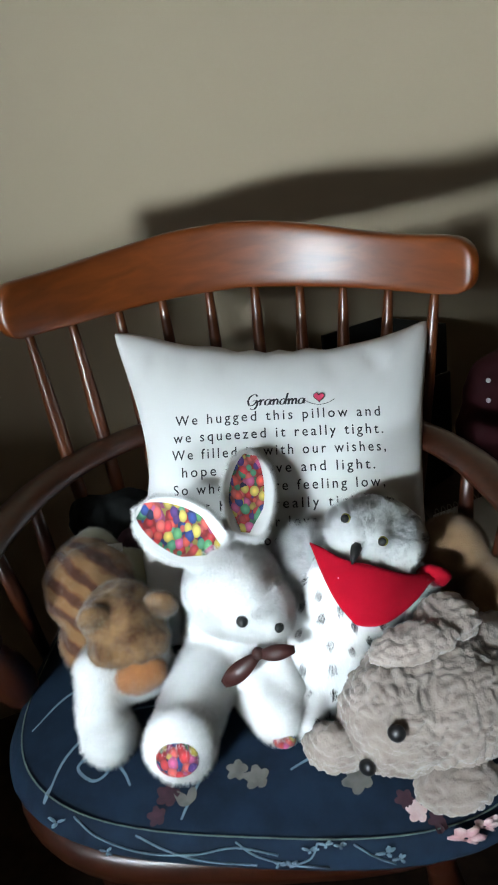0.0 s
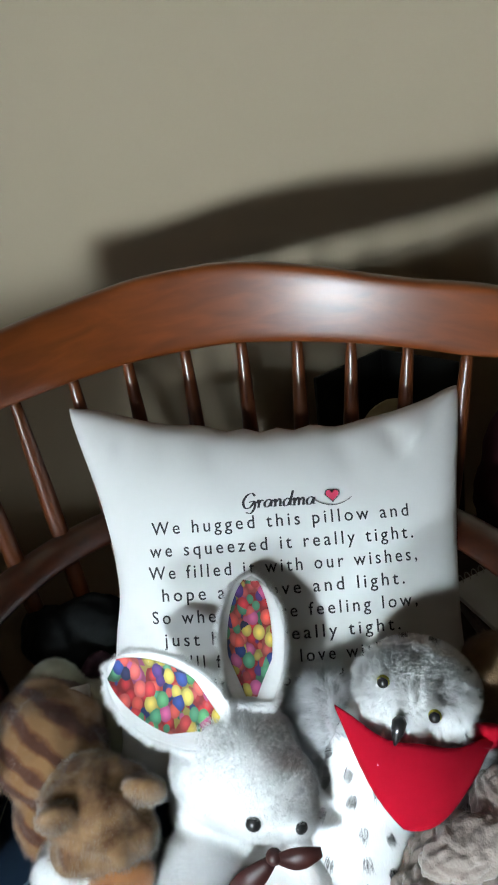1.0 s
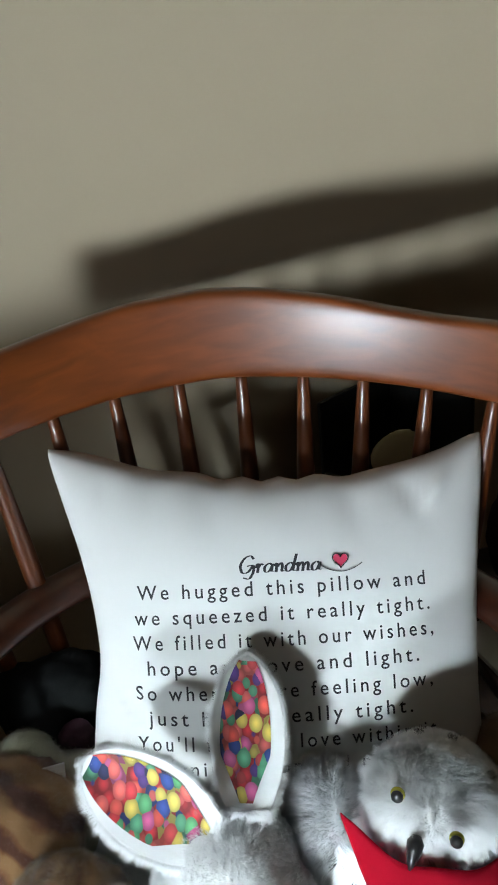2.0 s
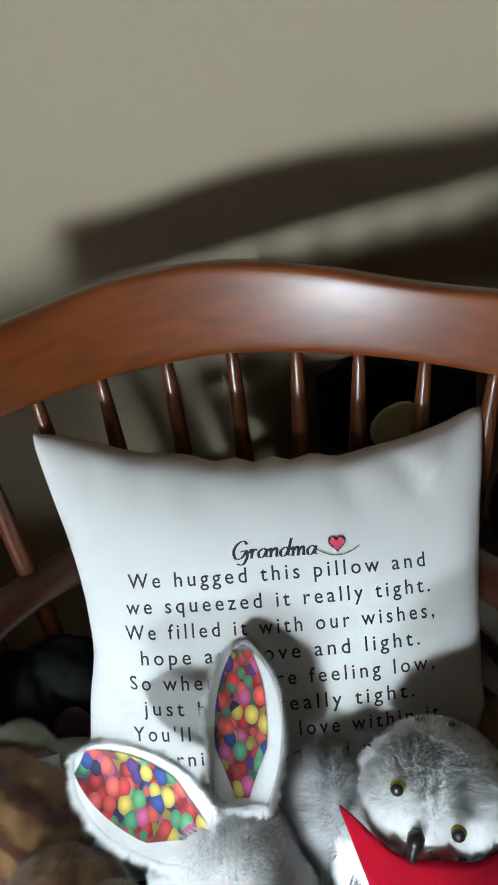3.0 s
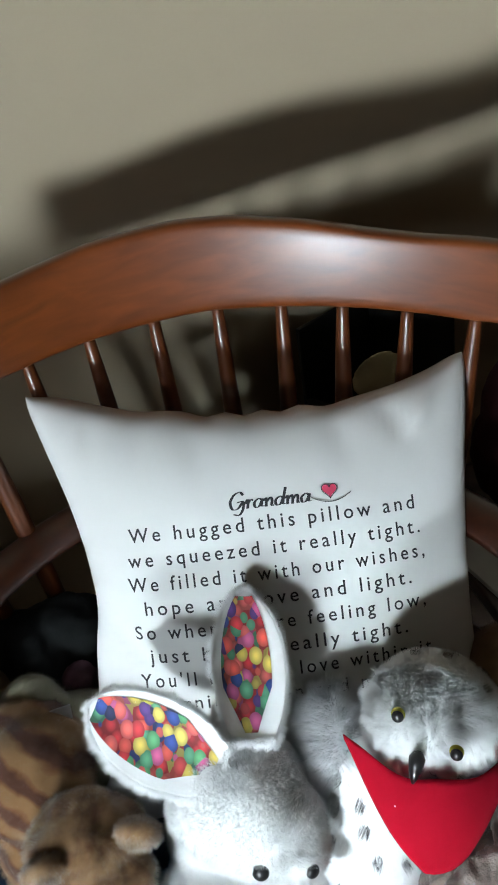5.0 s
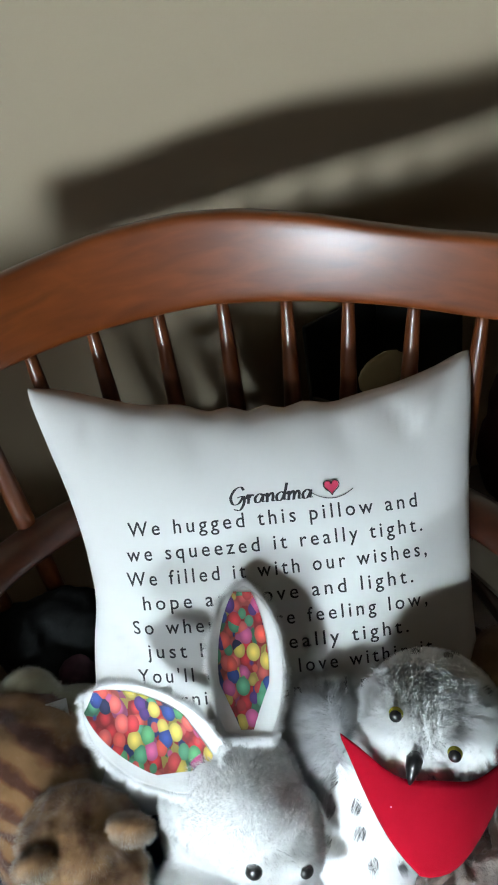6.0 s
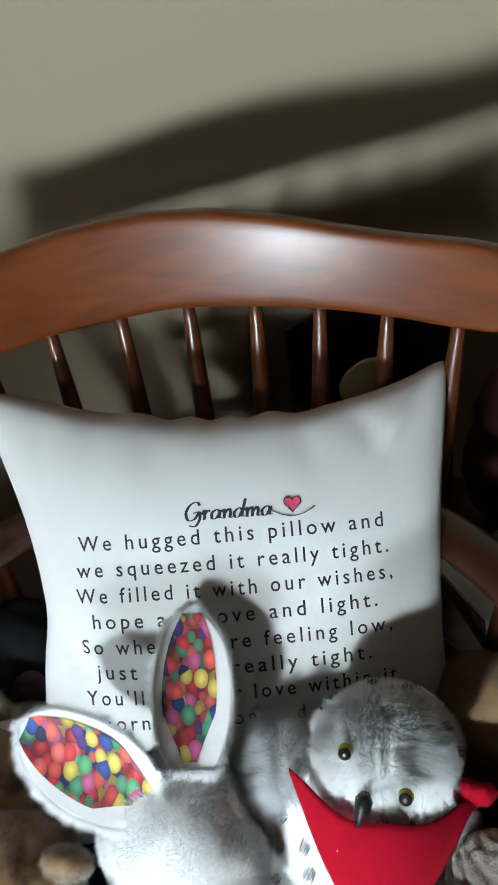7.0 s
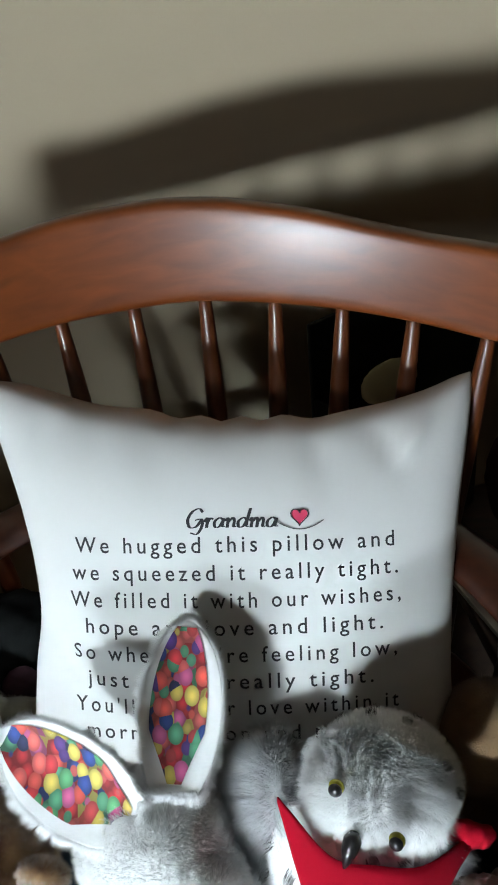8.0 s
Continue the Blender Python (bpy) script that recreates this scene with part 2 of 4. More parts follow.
def tube(points, radii, sides=12, flat=1.0, up=None):
    """A round or flattened bar along a line of points."""
    pts = [Vector(p) for p in points]
    out = []
    for i, p in enumerate(pts):
        t = (pts[min(i + 1, len(pts) - 1)] - pts[max(i - 1, 0)]).normalized()
        ref = Vector(up) if up else (Vector((0, 0, 1)) if abs(t.z) < 0.9 else Vector((1, 0, 0)))
        a = t.cross(ref).normalized()
        b = a.cross(t).normalized()
        r = radii[i] if isinstance(radii, (list, tuple)) else radii
        out.append([p + a * (r * math.cos(k * math.tau / sides)) + b * (r * flat * math.sin(k * math.tau / sides)) for k in range(sides)])
    return rings(out)


def catmull(points, n=8):
    pts = [Vector(p) for p in points]
    pts = [pts[0] * 2 - pts[1]] + pts + [pts[-1] * 2 - pts[-2]]
    out = []
    for i in range(1, len(pts) - 2):
        a, b, c, d = pts[i - 1:i + 3]
        for k in range(n):
            t = k / n
            out.append(0.5 * (2 * b + (c - a) * t + (2 * a - 5 * b + 4 * c - d) * t * t + (3 * b - a - 3 * c + d) * t ** 3))
    return out + [pts[-2]]


def between(p, q, profile, sides=16):
    """A turned bar from p to q; profile: (share of the way, radius)."""
    p, q = Vector(p), Vector(q)
    return tube([p.lerp(q, s) for s, r in profile], [r for s, r in profile], sides)


def ball(c, r, euler=(0, 0, 0)):
    """An ellipsoid for a soft body: place, three radii, turn in degrees."""
    r = (r, r, r) if isinstance(r, (int, float)) else r
    return pose(*c, *euler) @ Matrix.Diagonal((*r, 1))


def limb(p, rp, q, rq, n=6):
    p, q = Vector(p), Vector(q)
    return [ball(p.lerp(q, i / n), rp + (rq - rp) * i / n) for i in range(n + 1)]


def soft(balls, voxel=0.0045, smooth=6, lumps=0.0, scale=30.0):
    """One stuffed skin over overlapping ellipsoids."""
    bm = bmesh.new()
    for m in balls:
        bmesh.ops.create_icosphere(bm, subdivisions=3, radius=1, matrix=m)
    me = bpy.data.meshes.new("soft")
    bm.to_mesh(me)
    bm.free()
    ob = new("soft", me)
    re = ob.modifiers.new("skin", "REMESH")
    re.mode, re.voxel_size = "VOXEL", voxel
    sm = ob.modifiers.new("relax", "SMOOTH")
    sm.iterations, sm.factor = smooth, 0.5
    bpy.context.view_layer.update()
    out = bpy.data.meshes.new_from_object(ob.evaluated_get(bpy.context.evaluated_depsgraph_get()))
    bpy.data.objects.remove(ob)
    bpy.data.meshes.remove(me)
    if lumps:
        normals = [v.normal.copy() for v in out.vertices]
        for v, nrm in zip(out.vertices, normals):
            v.co += nrm * (lumps * noise.fractal(v.co * scale, 1.0, 2.0, 3))
    return out


def fur(name, me, offset, material, parent, count, length, width=0.0005, comb=(0, 0, -0.4), wild=0.5, keep=None, seed=1, label="", tuft=0.0045, gather=0.5):
    """Pile: many thin bent blades that grow from a skin and are joined in one mesh."""
    rng = np.random.default_rng(seed)
    me.calc_loop_triangles()
    nv, ntri = len(me.vertices), len(me.loop_triangles)
    co, no = np.empty(nv * 3), np.empty(nv * 3)
    me.vertices.foreach_get("co", co)
    me.vertices.foreach_get("normal", no)
    co, no = co.reshape(-1, 3) + np.array(offset), no.reshape(-1, 3)
    tri = np.empty(ntri * 3, dtype=np.int32)
    me.loop_triangles.foreach_get("vertices", tri)
    tri = tri.reshape(-1, 3)
    a, b, c = co[tri[:, 0]], co[tri[:, 1]], co[tri[:, 2]]
    area = np.linalg.norm(np.cross(b - a, c - a), axis=1)
    pick = rng.choice(ntri, count, p=area / area.sum())
    w = rng.dirichlet((1, 1, 1), count)
    t = tri[pick]
    p = (co[t] * w[:, :, None]).sum(1)
    n = (no[t] * w[:, :, None]).sum(1)
    if keep is not None:
        ok = keep(p, n)
        p, n = p[ok], n[ok]
    k = len(p)
    n /= np.linalg.norm(n, axis=1)[:, None] + 1e-9
    clump = np.array([noise.noise_vector(Vector(q) * 45) + noise.noise_vector(Vector(q) * 150) * 0.7 for q in p])
    d = n + np.array(comb) + clump * wild + rng.normal(0, wild * 0.35, (k, 3))
    d /= np.linalg.norm(d, axis=1)[:, None] + 1e-9
    ln = length * rng.uniform(0.55, 1.25, k)[:, None]
    side = np.cross(d, rng.normal(0, 1, (k, 3)))
    side /= np.linalg.norm(side, axis=1)[:, None] + 1e-9
    other = np.cross(d, side)
    r = width * 0.27 * rng.uniform(0.6, 1.3, k)[:, None]
    base = p - n * 0.0008
    tip = base + (d + np.array((0, 0, -0.12))) * ln
    cell = np.unique(np.floor(p / tuft + rng.uniform(-0.3, 0.3, (k, 3))).astype(np.int64), axis=0, return_inverse=True)[1].reshape(-1)
    hold = np.bincount(cell)[:, None]
    mid = np.stack([np.bincount(cell, weights=tip[:, i]) for i in range(3)], 1) / hold
    tip = tip * (1 - gather) + mid[cell] * gather
    verts = np.stack([base + side * r, base + (-0.5 * side + 0.866 * other) * r, base + (-0.5 * side - 0.866 * other) * r, tip], 1).reshape(-1, 3)
    idx = np.arange(k)[:, None] * 4
    faces = np.concatenate([idx + np.array([0, 1, 3]), idx + np.array([1, 2, 3]), idx + np.array([2, 0, 3])]).tolist()
    out = bpy.data.meshes.new(name)
    out.from_pydata(verts.tolist(), [], faces)
    out.shade_smooth()
    return part(name, out, material, parent, label, smooth=False, kind="stuff")


# ---- the room ----


def structure(name, geo, material, label):
    ob = part(name, geo, material, None, "", smooth=False)
    return tagged(ob, label, "structure", "", "structure")


structure("floor", box(9, 9, 0.1, HALL @ pose(0, -1.0, -0.05)), M_FLOOR, "dark brown carpeted floor")
structure("ceiling", box(9, 9, 0.1, HALL @ pose(0, -1.0, 2.5)), M_CEIL, "plain white ceiling")
structure("wall_north", box(8.4, 0.12, 2.45, ROOM @ pose(0.2, 0.06, 1.225)), M_WALL, "beige painted plaster wall")
structure("wall_east", box(0.12, 7.9, 2.45, HALL @ pose(2.26, -0.4, 1.225)), M_WALL, "beige painted plaster wall")
structure("wall_west", box(0.12, 7.9, 2.45, HALL @ pose(-2.26, -0.4, 1.225)), M_WALL, "beige painted plaster wall")
south = bmesh.new()
HOLES = [(c - w / 2 - 0.03, c + w / 2 + 0.03, z - h / 2 - 0.03, z + h / 2 + 0.03) for c, z, w, h in (LOW_WIN, ADDED_WIN)]
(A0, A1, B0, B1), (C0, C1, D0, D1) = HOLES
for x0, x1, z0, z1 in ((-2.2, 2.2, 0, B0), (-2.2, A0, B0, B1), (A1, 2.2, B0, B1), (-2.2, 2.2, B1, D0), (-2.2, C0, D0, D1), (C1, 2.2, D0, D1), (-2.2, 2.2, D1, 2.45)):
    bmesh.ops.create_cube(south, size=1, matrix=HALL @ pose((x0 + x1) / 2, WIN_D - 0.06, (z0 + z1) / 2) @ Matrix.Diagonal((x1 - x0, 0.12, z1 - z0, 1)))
structure("wall_south", south, M_WALL, "beige painted wall with a low window and an added high opening")
# The second frame rims the added high opening.
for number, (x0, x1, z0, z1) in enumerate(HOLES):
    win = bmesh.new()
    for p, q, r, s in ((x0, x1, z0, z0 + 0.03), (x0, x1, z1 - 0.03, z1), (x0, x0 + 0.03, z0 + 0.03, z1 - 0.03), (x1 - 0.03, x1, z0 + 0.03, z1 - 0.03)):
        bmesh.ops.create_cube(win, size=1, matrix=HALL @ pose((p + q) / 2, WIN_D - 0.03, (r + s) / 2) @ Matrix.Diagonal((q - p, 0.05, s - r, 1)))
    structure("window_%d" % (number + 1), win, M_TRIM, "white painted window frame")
# Added out of view to block the low beam from the lower left wall.
structure("added_shade_wall", box(1.5, 0.10, 0.81, HALL @ pose(-1.00, -0.62, 0.405), 0.01), M_WALL, "added low wall that shades the left side")

# ---- the armchair ----
XC = -0.027
SEAT_Z = 0.414


def back(angle, r, z):
    """A place on the chair's round back: degrees from its middle plane, radius and height along the back."""
    a = radians(angle)
    return LEVEL @ Vector((r * math.sin(a), 0.81 + r * math.cos(a), z))


chair = thing("windsor_armchair", (XC, 0.95, 0), "cherry-stained wooden spindle-back armchair with curved comb rail", "chair")

# comb rail: edge heights by angle from the crest
TOP = ((-53.5, 0.939), (-48.9, 0.941), (-40, 0.945), (-28, 0.956), (-16, 0.968), (-4, 0.972), (4, 0.968), (14, 0.957), (23, 0.945), (30, 0.939), (39, 0.937), (46, 0.931))
LOW = ((-53.5, 0.871), (-49.5, 0.872), (-38, 0.873), (-19, 0.882), (-2, 0.885), (18, 0.875), (37, 0.865), (46, 0.867))


def edge(table, a):
    return float(np.interp(a, [t[0] for t in table], [t[1] for t in table]))


loops = []
angles = [-53.5, -53.45, -53.3, -53.05, -52.7, -52.2, -51.6, -50.8] + [-50 + i * 2.0 for i in range(46)] + [41.2, 42.2, 43.1, 43.9, 44.6, 45.1, 45.5, 45.8, 45.95, 46.0]
for a in angles:
    zt, zl = (sum(edge(t, a + d) for d in (-1.5, 0, 1.5)) / 3 for t in (TOP, LOW))
    over = (a - 41.4) / 4.62 if a > 41.4 else (-49.4 - a) / 4.12 if a < -49.4 else 0.0
    zm, h = (zt + zl) / 2, (zt - zl) / 2 * math.sqrt(max(0.0, 1 - over ** 2.4))
    loop = []
    for k in range(20):
        ang = k * math.tau / 20
        cx, sx = math.cos(ang), math.sin(ang)
        rr = 0.3725 + 0.0115 * math.sqrt(max(0.05, 1 - over ** 6)) * math.copysign(abs(cx) ** 0.35, cx)
        loop.append(back(a, rr, zm + h * math.copysign(abs(sx) ** 0.35, sx)))
    loops.append(loop)
comb_rail = part("comb_rail", rings(loops), M_CHERRY, chair, "broad curved cherry-stained crest rail with worn edges")

SPIN = [-48.2, -38.8, -28.8, -19.4, -9.6, 0, 9.4, 18.4, 27.8, 37.4]
for a in SPIN:
    a_low = -4 + (a + 4) * 0.86
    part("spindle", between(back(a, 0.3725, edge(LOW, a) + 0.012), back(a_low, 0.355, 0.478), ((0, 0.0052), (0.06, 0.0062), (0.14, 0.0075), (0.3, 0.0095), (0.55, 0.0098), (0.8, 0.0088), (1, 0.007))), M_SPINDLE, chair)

# bent arm rail, one sweep from hand to hand
half_bow = [(0.0, 1.183), (0.09, 1.172), (0.165, 1.135), (0.222, 1.082), (0.262, 1.015), (0.285, 0.94), (0.298, 0.87), (0.315, 0.80), (0.322, 0.77)]
line = [(XC - x, y, 0.645) for x, y in half_bow[::-1]] + [(XC + x, y, 0.645) for x, y in half_bow[1:]]
sweep = catmull(line, 6)
widths = [0.024 + 0.010 * max(0.0, 1 - min(i, len(sweep) - 1 - i) / 14) for i in range(len(sweep))]
widths[0] = widths[-1] = 0.02
part("arm_rail", tube(sweep, widths, 14, 0.48, (0, 0, 1)), M_CHERRY_SHADE, chair, "bent wooden arm rail running round the back")
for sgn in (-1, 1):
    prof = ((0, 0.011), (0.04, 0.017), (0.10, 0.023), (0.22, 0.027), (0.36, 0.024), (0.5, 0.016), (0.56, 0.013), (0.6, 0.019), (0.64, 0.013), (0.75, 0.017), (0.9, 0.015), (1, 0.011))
    part("arm_post", between((XC + sgn * 0.298, 0.912, SEAT_Z), (XC + sgn * 0.302, 0.84, 0.64), prof, 20), M_CHERRY_SHADE, chair, "turned vase-shaped arm post")
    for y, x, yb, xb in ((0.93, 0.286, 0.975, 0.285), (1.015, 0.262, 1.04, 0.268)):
        part("short_spindle", between((XC + sgn * x, y, 0.638), (XC + sgn * xb, yb, SEAT_Z), ((0, 0.007), (0.4, 0.010), (1, 0.007))), M_CHERRY_SHADE, chair)

# seat board, rounded, with a soft front edge
outline = []
for k in range(48):
    a = k * math.tau / 48
    ca, sa = math.cos(a), math.sin(a)
    outline.append((XC + 0.30 * math.copysign(abs(ca) ** 0.62, ca), 0.942 + 0.258 * math.copysign(abs(sa) ** 0.62, sa)))
loops = [[(XC + (x - XC) * s, 0.942 + (y - 0.942) * s, z) for x, y in outline] for s, z in ((0.94, 0.362), (0.985, 0.370), (1.0, 0.388), (0.992, 0.405), (0.965, SEAT_Z))]
part("seat", rings(loops), M_CHERRY_SHADE, chair, "thick saddle seat board with rounded edge")
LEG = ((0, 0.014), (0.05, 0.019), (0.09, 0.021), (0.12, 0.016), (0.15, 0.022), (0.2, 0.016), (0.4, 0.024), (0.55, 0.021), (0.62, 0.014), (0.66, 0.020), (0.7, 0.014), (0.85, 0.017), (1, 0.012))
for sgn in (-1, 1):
    part("leg", between((XC + sgn * 0.165, 0.755, 0.372), (XC + sgn * 0.235, 0.70, 0.0), LEG, 18), M_CHERRY_SHADE, chair, "turned front leg")
    part("leg", between((XC + sgn * 0.17, 1.10, 0.372), (XC + sgn * 0.225, 1.20, 0.0), LEG, 18), M_CHERRY_SHADE, chair, "turned rear leg")
    part("stretcher", between((XC + sgn * 0.212, 0.722, 0.14), (XC + sgn * 0.208, 1.165, 0.14), ((0, 0.008), (0.5, 0.014), (1, 0.008))), M_CHERRY_SHADE, chair)
part("stretcher", between((XC - 0.21, 0.94, 0.14), (XC + 0.21, 0.94, 0.14), ((0, 0.008), (0.5, 0.014), (1, 0.008))), M_CHERRY_SHADE, chair)

# ---- the seat cushion ----
CU, CUY = -0.015, 0.895
CU_TURN = radians(-6)


def cushion_rim(a):
    """The cushion's outline: a rounded shield, turned a little on the seat."""
    ca, sa = math.cos(a), math.sin(a)
    x, y = 0.305 * math.copysign(abs(ca) ** 0.66, ca), 0.219 * math.copysign(abs(sa) ** 0.66, sa)
    return CU + x * math.cos(CU_TURN) - y * math.sin(CU_TURN), CUY + x * math.sin(CU_TURN) + y * math.cos(CU_TURN)


def cushion_z(x, y, s):
    """Height of the cushion's top at a share s of the way from its middle to the rim."""
    puff = 0.022 * (1 - s ** 5) + 0.004 * noise.noise(Vector((x * 14, y * 14, 0.3)))
    tuft = sum(0.010 * math.exp(-((x - tx) ** 2 + (y - ty) ** 2) / 0.0009) for tx, ty in ((-0.13, 0.86), (0.10, 0.82), (-0.13, 1.02), (0.10, 1.0)))
    return SEAT_Z + 0.034 + puff * 0.7 - tuft * 0.6


loops = []
N = 96
for s, dz in ((0.95, 0.001), (1.0, 0.004), (1.008, 0.010), (0.985, 0.022), (0.955, 0.031)):
    loops.append([(CU + (cushion_rim(k * math.tau / N)[0] - CU) * (s + 0.004 * noise.noise(Vector((k * 0.55, dz * 30, 5)))), CUY + (cushion_rim(k * math.tau / N)[1] - CUY) * (s + 0.004 * noise.noise(Vector((k * 0.55, dz * 30, 5)))),
                   SEAT_Z + dz) for k in range(N)])
for s in (0.935, 0.92, 0.90, 0.87, 0.80, 0.72, 0.6, 0.46, 0.3, 0.15):
    loop = []
    for k in range(N):
        rx, ry = cushion_rim(k * math.tau / N)
        x, y = CU + (rx - CU) * s, CUY + (ry - CUY) * s
        gather = 0.0022 * noise.noise(Vector((k * 0.9, 0, 0))) * s ** 6
        loop.append((x, y, cushion_z(x, y, s / 0.935) + gather))
    loops.append(loop)
cushion = thing("seat_cushion", (CU, CUY, SEAT_Z), "navy blue cotton seat cushion printed with vines and flowers", "cushion")
part("cover", rings(loops), M_NAVY, cushion)
seam = [(CU + (q[0] - CU) * 0.945, CUY + (q[1] - CUY) * 0.945, SEAT_Z + 0.0345) for q in [cushion_rim(k * math.tau / N) for k in range(N + 1)]]
part("seam", tube(seam, 0.0009, 6), M_LEAF, cushion, "pale stitched seam")


RIM = [cushion_rim(k * math.tau / 360) for k in range(360)]
RIM_A = np.array([math.atan2(q[1] - CUY, q[0] - CU) for q in RIM])


def on_cushion(x, y, lift=0.0016):
    """A place on top of the cushion, or down its front where the point lies past the rim."""
    dx, dy = x - CU, y - CUY
    rx, ry = RIM[int(np.abs(RIM_A - math.atan2(dy, dx)).argmin())]
    s = math.hypot(dx, dy) / math.hypot(rx - CU, ry - CUY)
    if s <= 0.935:
        return Vector((x, y, cushion_z(x, y, s / 0.935) + lift))
    s = min(s, 1.006)
    out = Vector((rx - CU, ry - CUY, 0)).normalized()
    return Vector((CU + (rx - CU) * s, CUY + (ry - CUY) * s, SEAT_Z + 0.034 - (s - 0.935) * 0.32)) + out * (lift + 0.0016) + Vector((0, 0, lift + 0.0016))


def ribbon(points, width):
    """A flat printed line on the cushion."""
    pts = catmull([(x, y, 0) for x, y in points], 6)
    bm = bmesh.new()
    pairs = []
    for i, p in enumerate(pts):
        t = (pts[min(i + 1, len(pts) - 1)] - pts[max(i - 1, 0)]).normalized()
        n = Vector((-t.y, t.x, 0)) * width * (0.5 + 0.5 * math.sin(math.pi * (0.1 + 0.8 * i / len(pts))))
        pairs.append((bm.verts.new(on_cushion(p.x + n.x, p.y + n.y)), bm.verts.new(on_cushion(p.x - n.x, p.y - n.y))))
    for (a, b), (c, d) in zip(pairs, pairs[1:]):
        bm.faces.new((a, b, d, c))
    return bm


def petals(x, y, r, count, turn, lift=0.0022):
    """A printed flower or leaf spray: lobes round a middle."""
    bm = bmesh.new()
    for i in range(count):
        a = turn + i * math.tau / max(count, 3) * (1 if count > 2 else 0.5)
        c = bm.verts.new(on_cushion(x + math.cos(a) * r * 0.5, y + math.sin(a) * r * 0.5, lift))
        rim = []
        for k in range(12):
            b = k * math.tau / 12
            lx, ly = r * (0.5 + 0.5 * math.cos(b)), r * (0.40 if count > 2 else 0.26) * math.sin(b) * (1 + 0.2 * math.sin(3 * b + i))
            rim.append(bm.verts.new(on_cushion(x + lx * math.cos(a) - ly * math.sin(a), y + lx * math.sin(a) + ly * math.cos(a), lift)))
        for k in range(12):
            bm.faces.new((c, rim[k], rim[(k + 1) % 12]))
    return bm


VINES = [
    [(-0.29, 0.83), (-0.25, 0.875), (-0.19, 0.885), (-0.13, 0.86)], [(-0.255, 0.745), (-0.24, 0.79), (-0.20, 0.83), (-0.15, 0.845)],
    [(-0.21, 0.80), (-0.19, 0.77), (-0.205, 0.757), (-0.225, 0.775), (-0.20, 0.79), (-0.175, 0.765), (-0.165, 0.748)],
    [(0.0, 0.86), (0.03, 0.81), (0.035, 0.775), (0.0, 0.75)], [(-0.27, 0.93), (-0.24, 0.91), (-0.20, 0.905)],
    [(-0.15, 0.85), (-0.10, 0.80), (-0.09, 0.76), (-0.11, 0.71)], [(0.20, 0.72), (0.22, 0.68), (0.25, 0.66)],
]
for v in VINES:
    part("printed_vine", ribbon(v, 0.0017), M_VINE, cushion)
for x, y, r, n, t, m in ((-0.235, 0.845, 0.045, 1, 0.2, M_LEAF), (-0.235, 0.850, 0.042, 1, -0.9, M_LEAF), (-0.21, 0.865, 0.04, 1, 2.4, M_LEAF), (-0.035, 0.745, 0.014, 5, 0.4, M_CREAMPETAL), (-0.055, 0.755, 0.012, 5, 1.4, M_CREAMPETAL),
                         (-0.105, 0.722, 0.020, 2, 1.2, M_CREAMPETAL), (-0.125, 0.735, 0.013, 5, 0.1, M_BERRY), (-0.115, 0.760, 0.013, 5, 1.0, M_BERRY), (-0.135, 0.715, 0.010, 5, 0.5, M_BERRY), (0.065, 0.735, 0.016, 5, 0.9, M_CREAMPETAL),
                                                  (0.118, 0.702, 0.011, 5, 0.3, M_PETAL), (0.135, 0.694, 0.009, 5, 0.9, M_BERRY), (0.108, 0.714, 0.010, 5, 0.9, M_BERRY), (0.035, 0.80, 0.03, 1, 0.6, M_LEAF),
                         (-0.115, 0.80, 0.014, 5, 2.0, M_BERRY), (0.245, 0.70, 0.02, 5, 0.2, M_PETAL)):
    part("printed_flower", petals(x, y, r, n, t), m, cushion)


def front_place(x, z):
    """A place on the cushion's upright front."""
    q = min((q for q in RIM if q[1] < CUY - 0.05), key=lambda q: abs(q[0] - x))
    h = 0.005 + z * 0.72
    s = float(np.interp(h, (0.004, 0.010, 0.022, 0.031, 0.035), (1.0, 1.008, 0.985, 0.955, 0.945)))
    return Vector((CU + (q[0] - CU) * s, CUY + (q[1] - CUY) * s - 0.0015, SEAT_Z + h + 0.001))


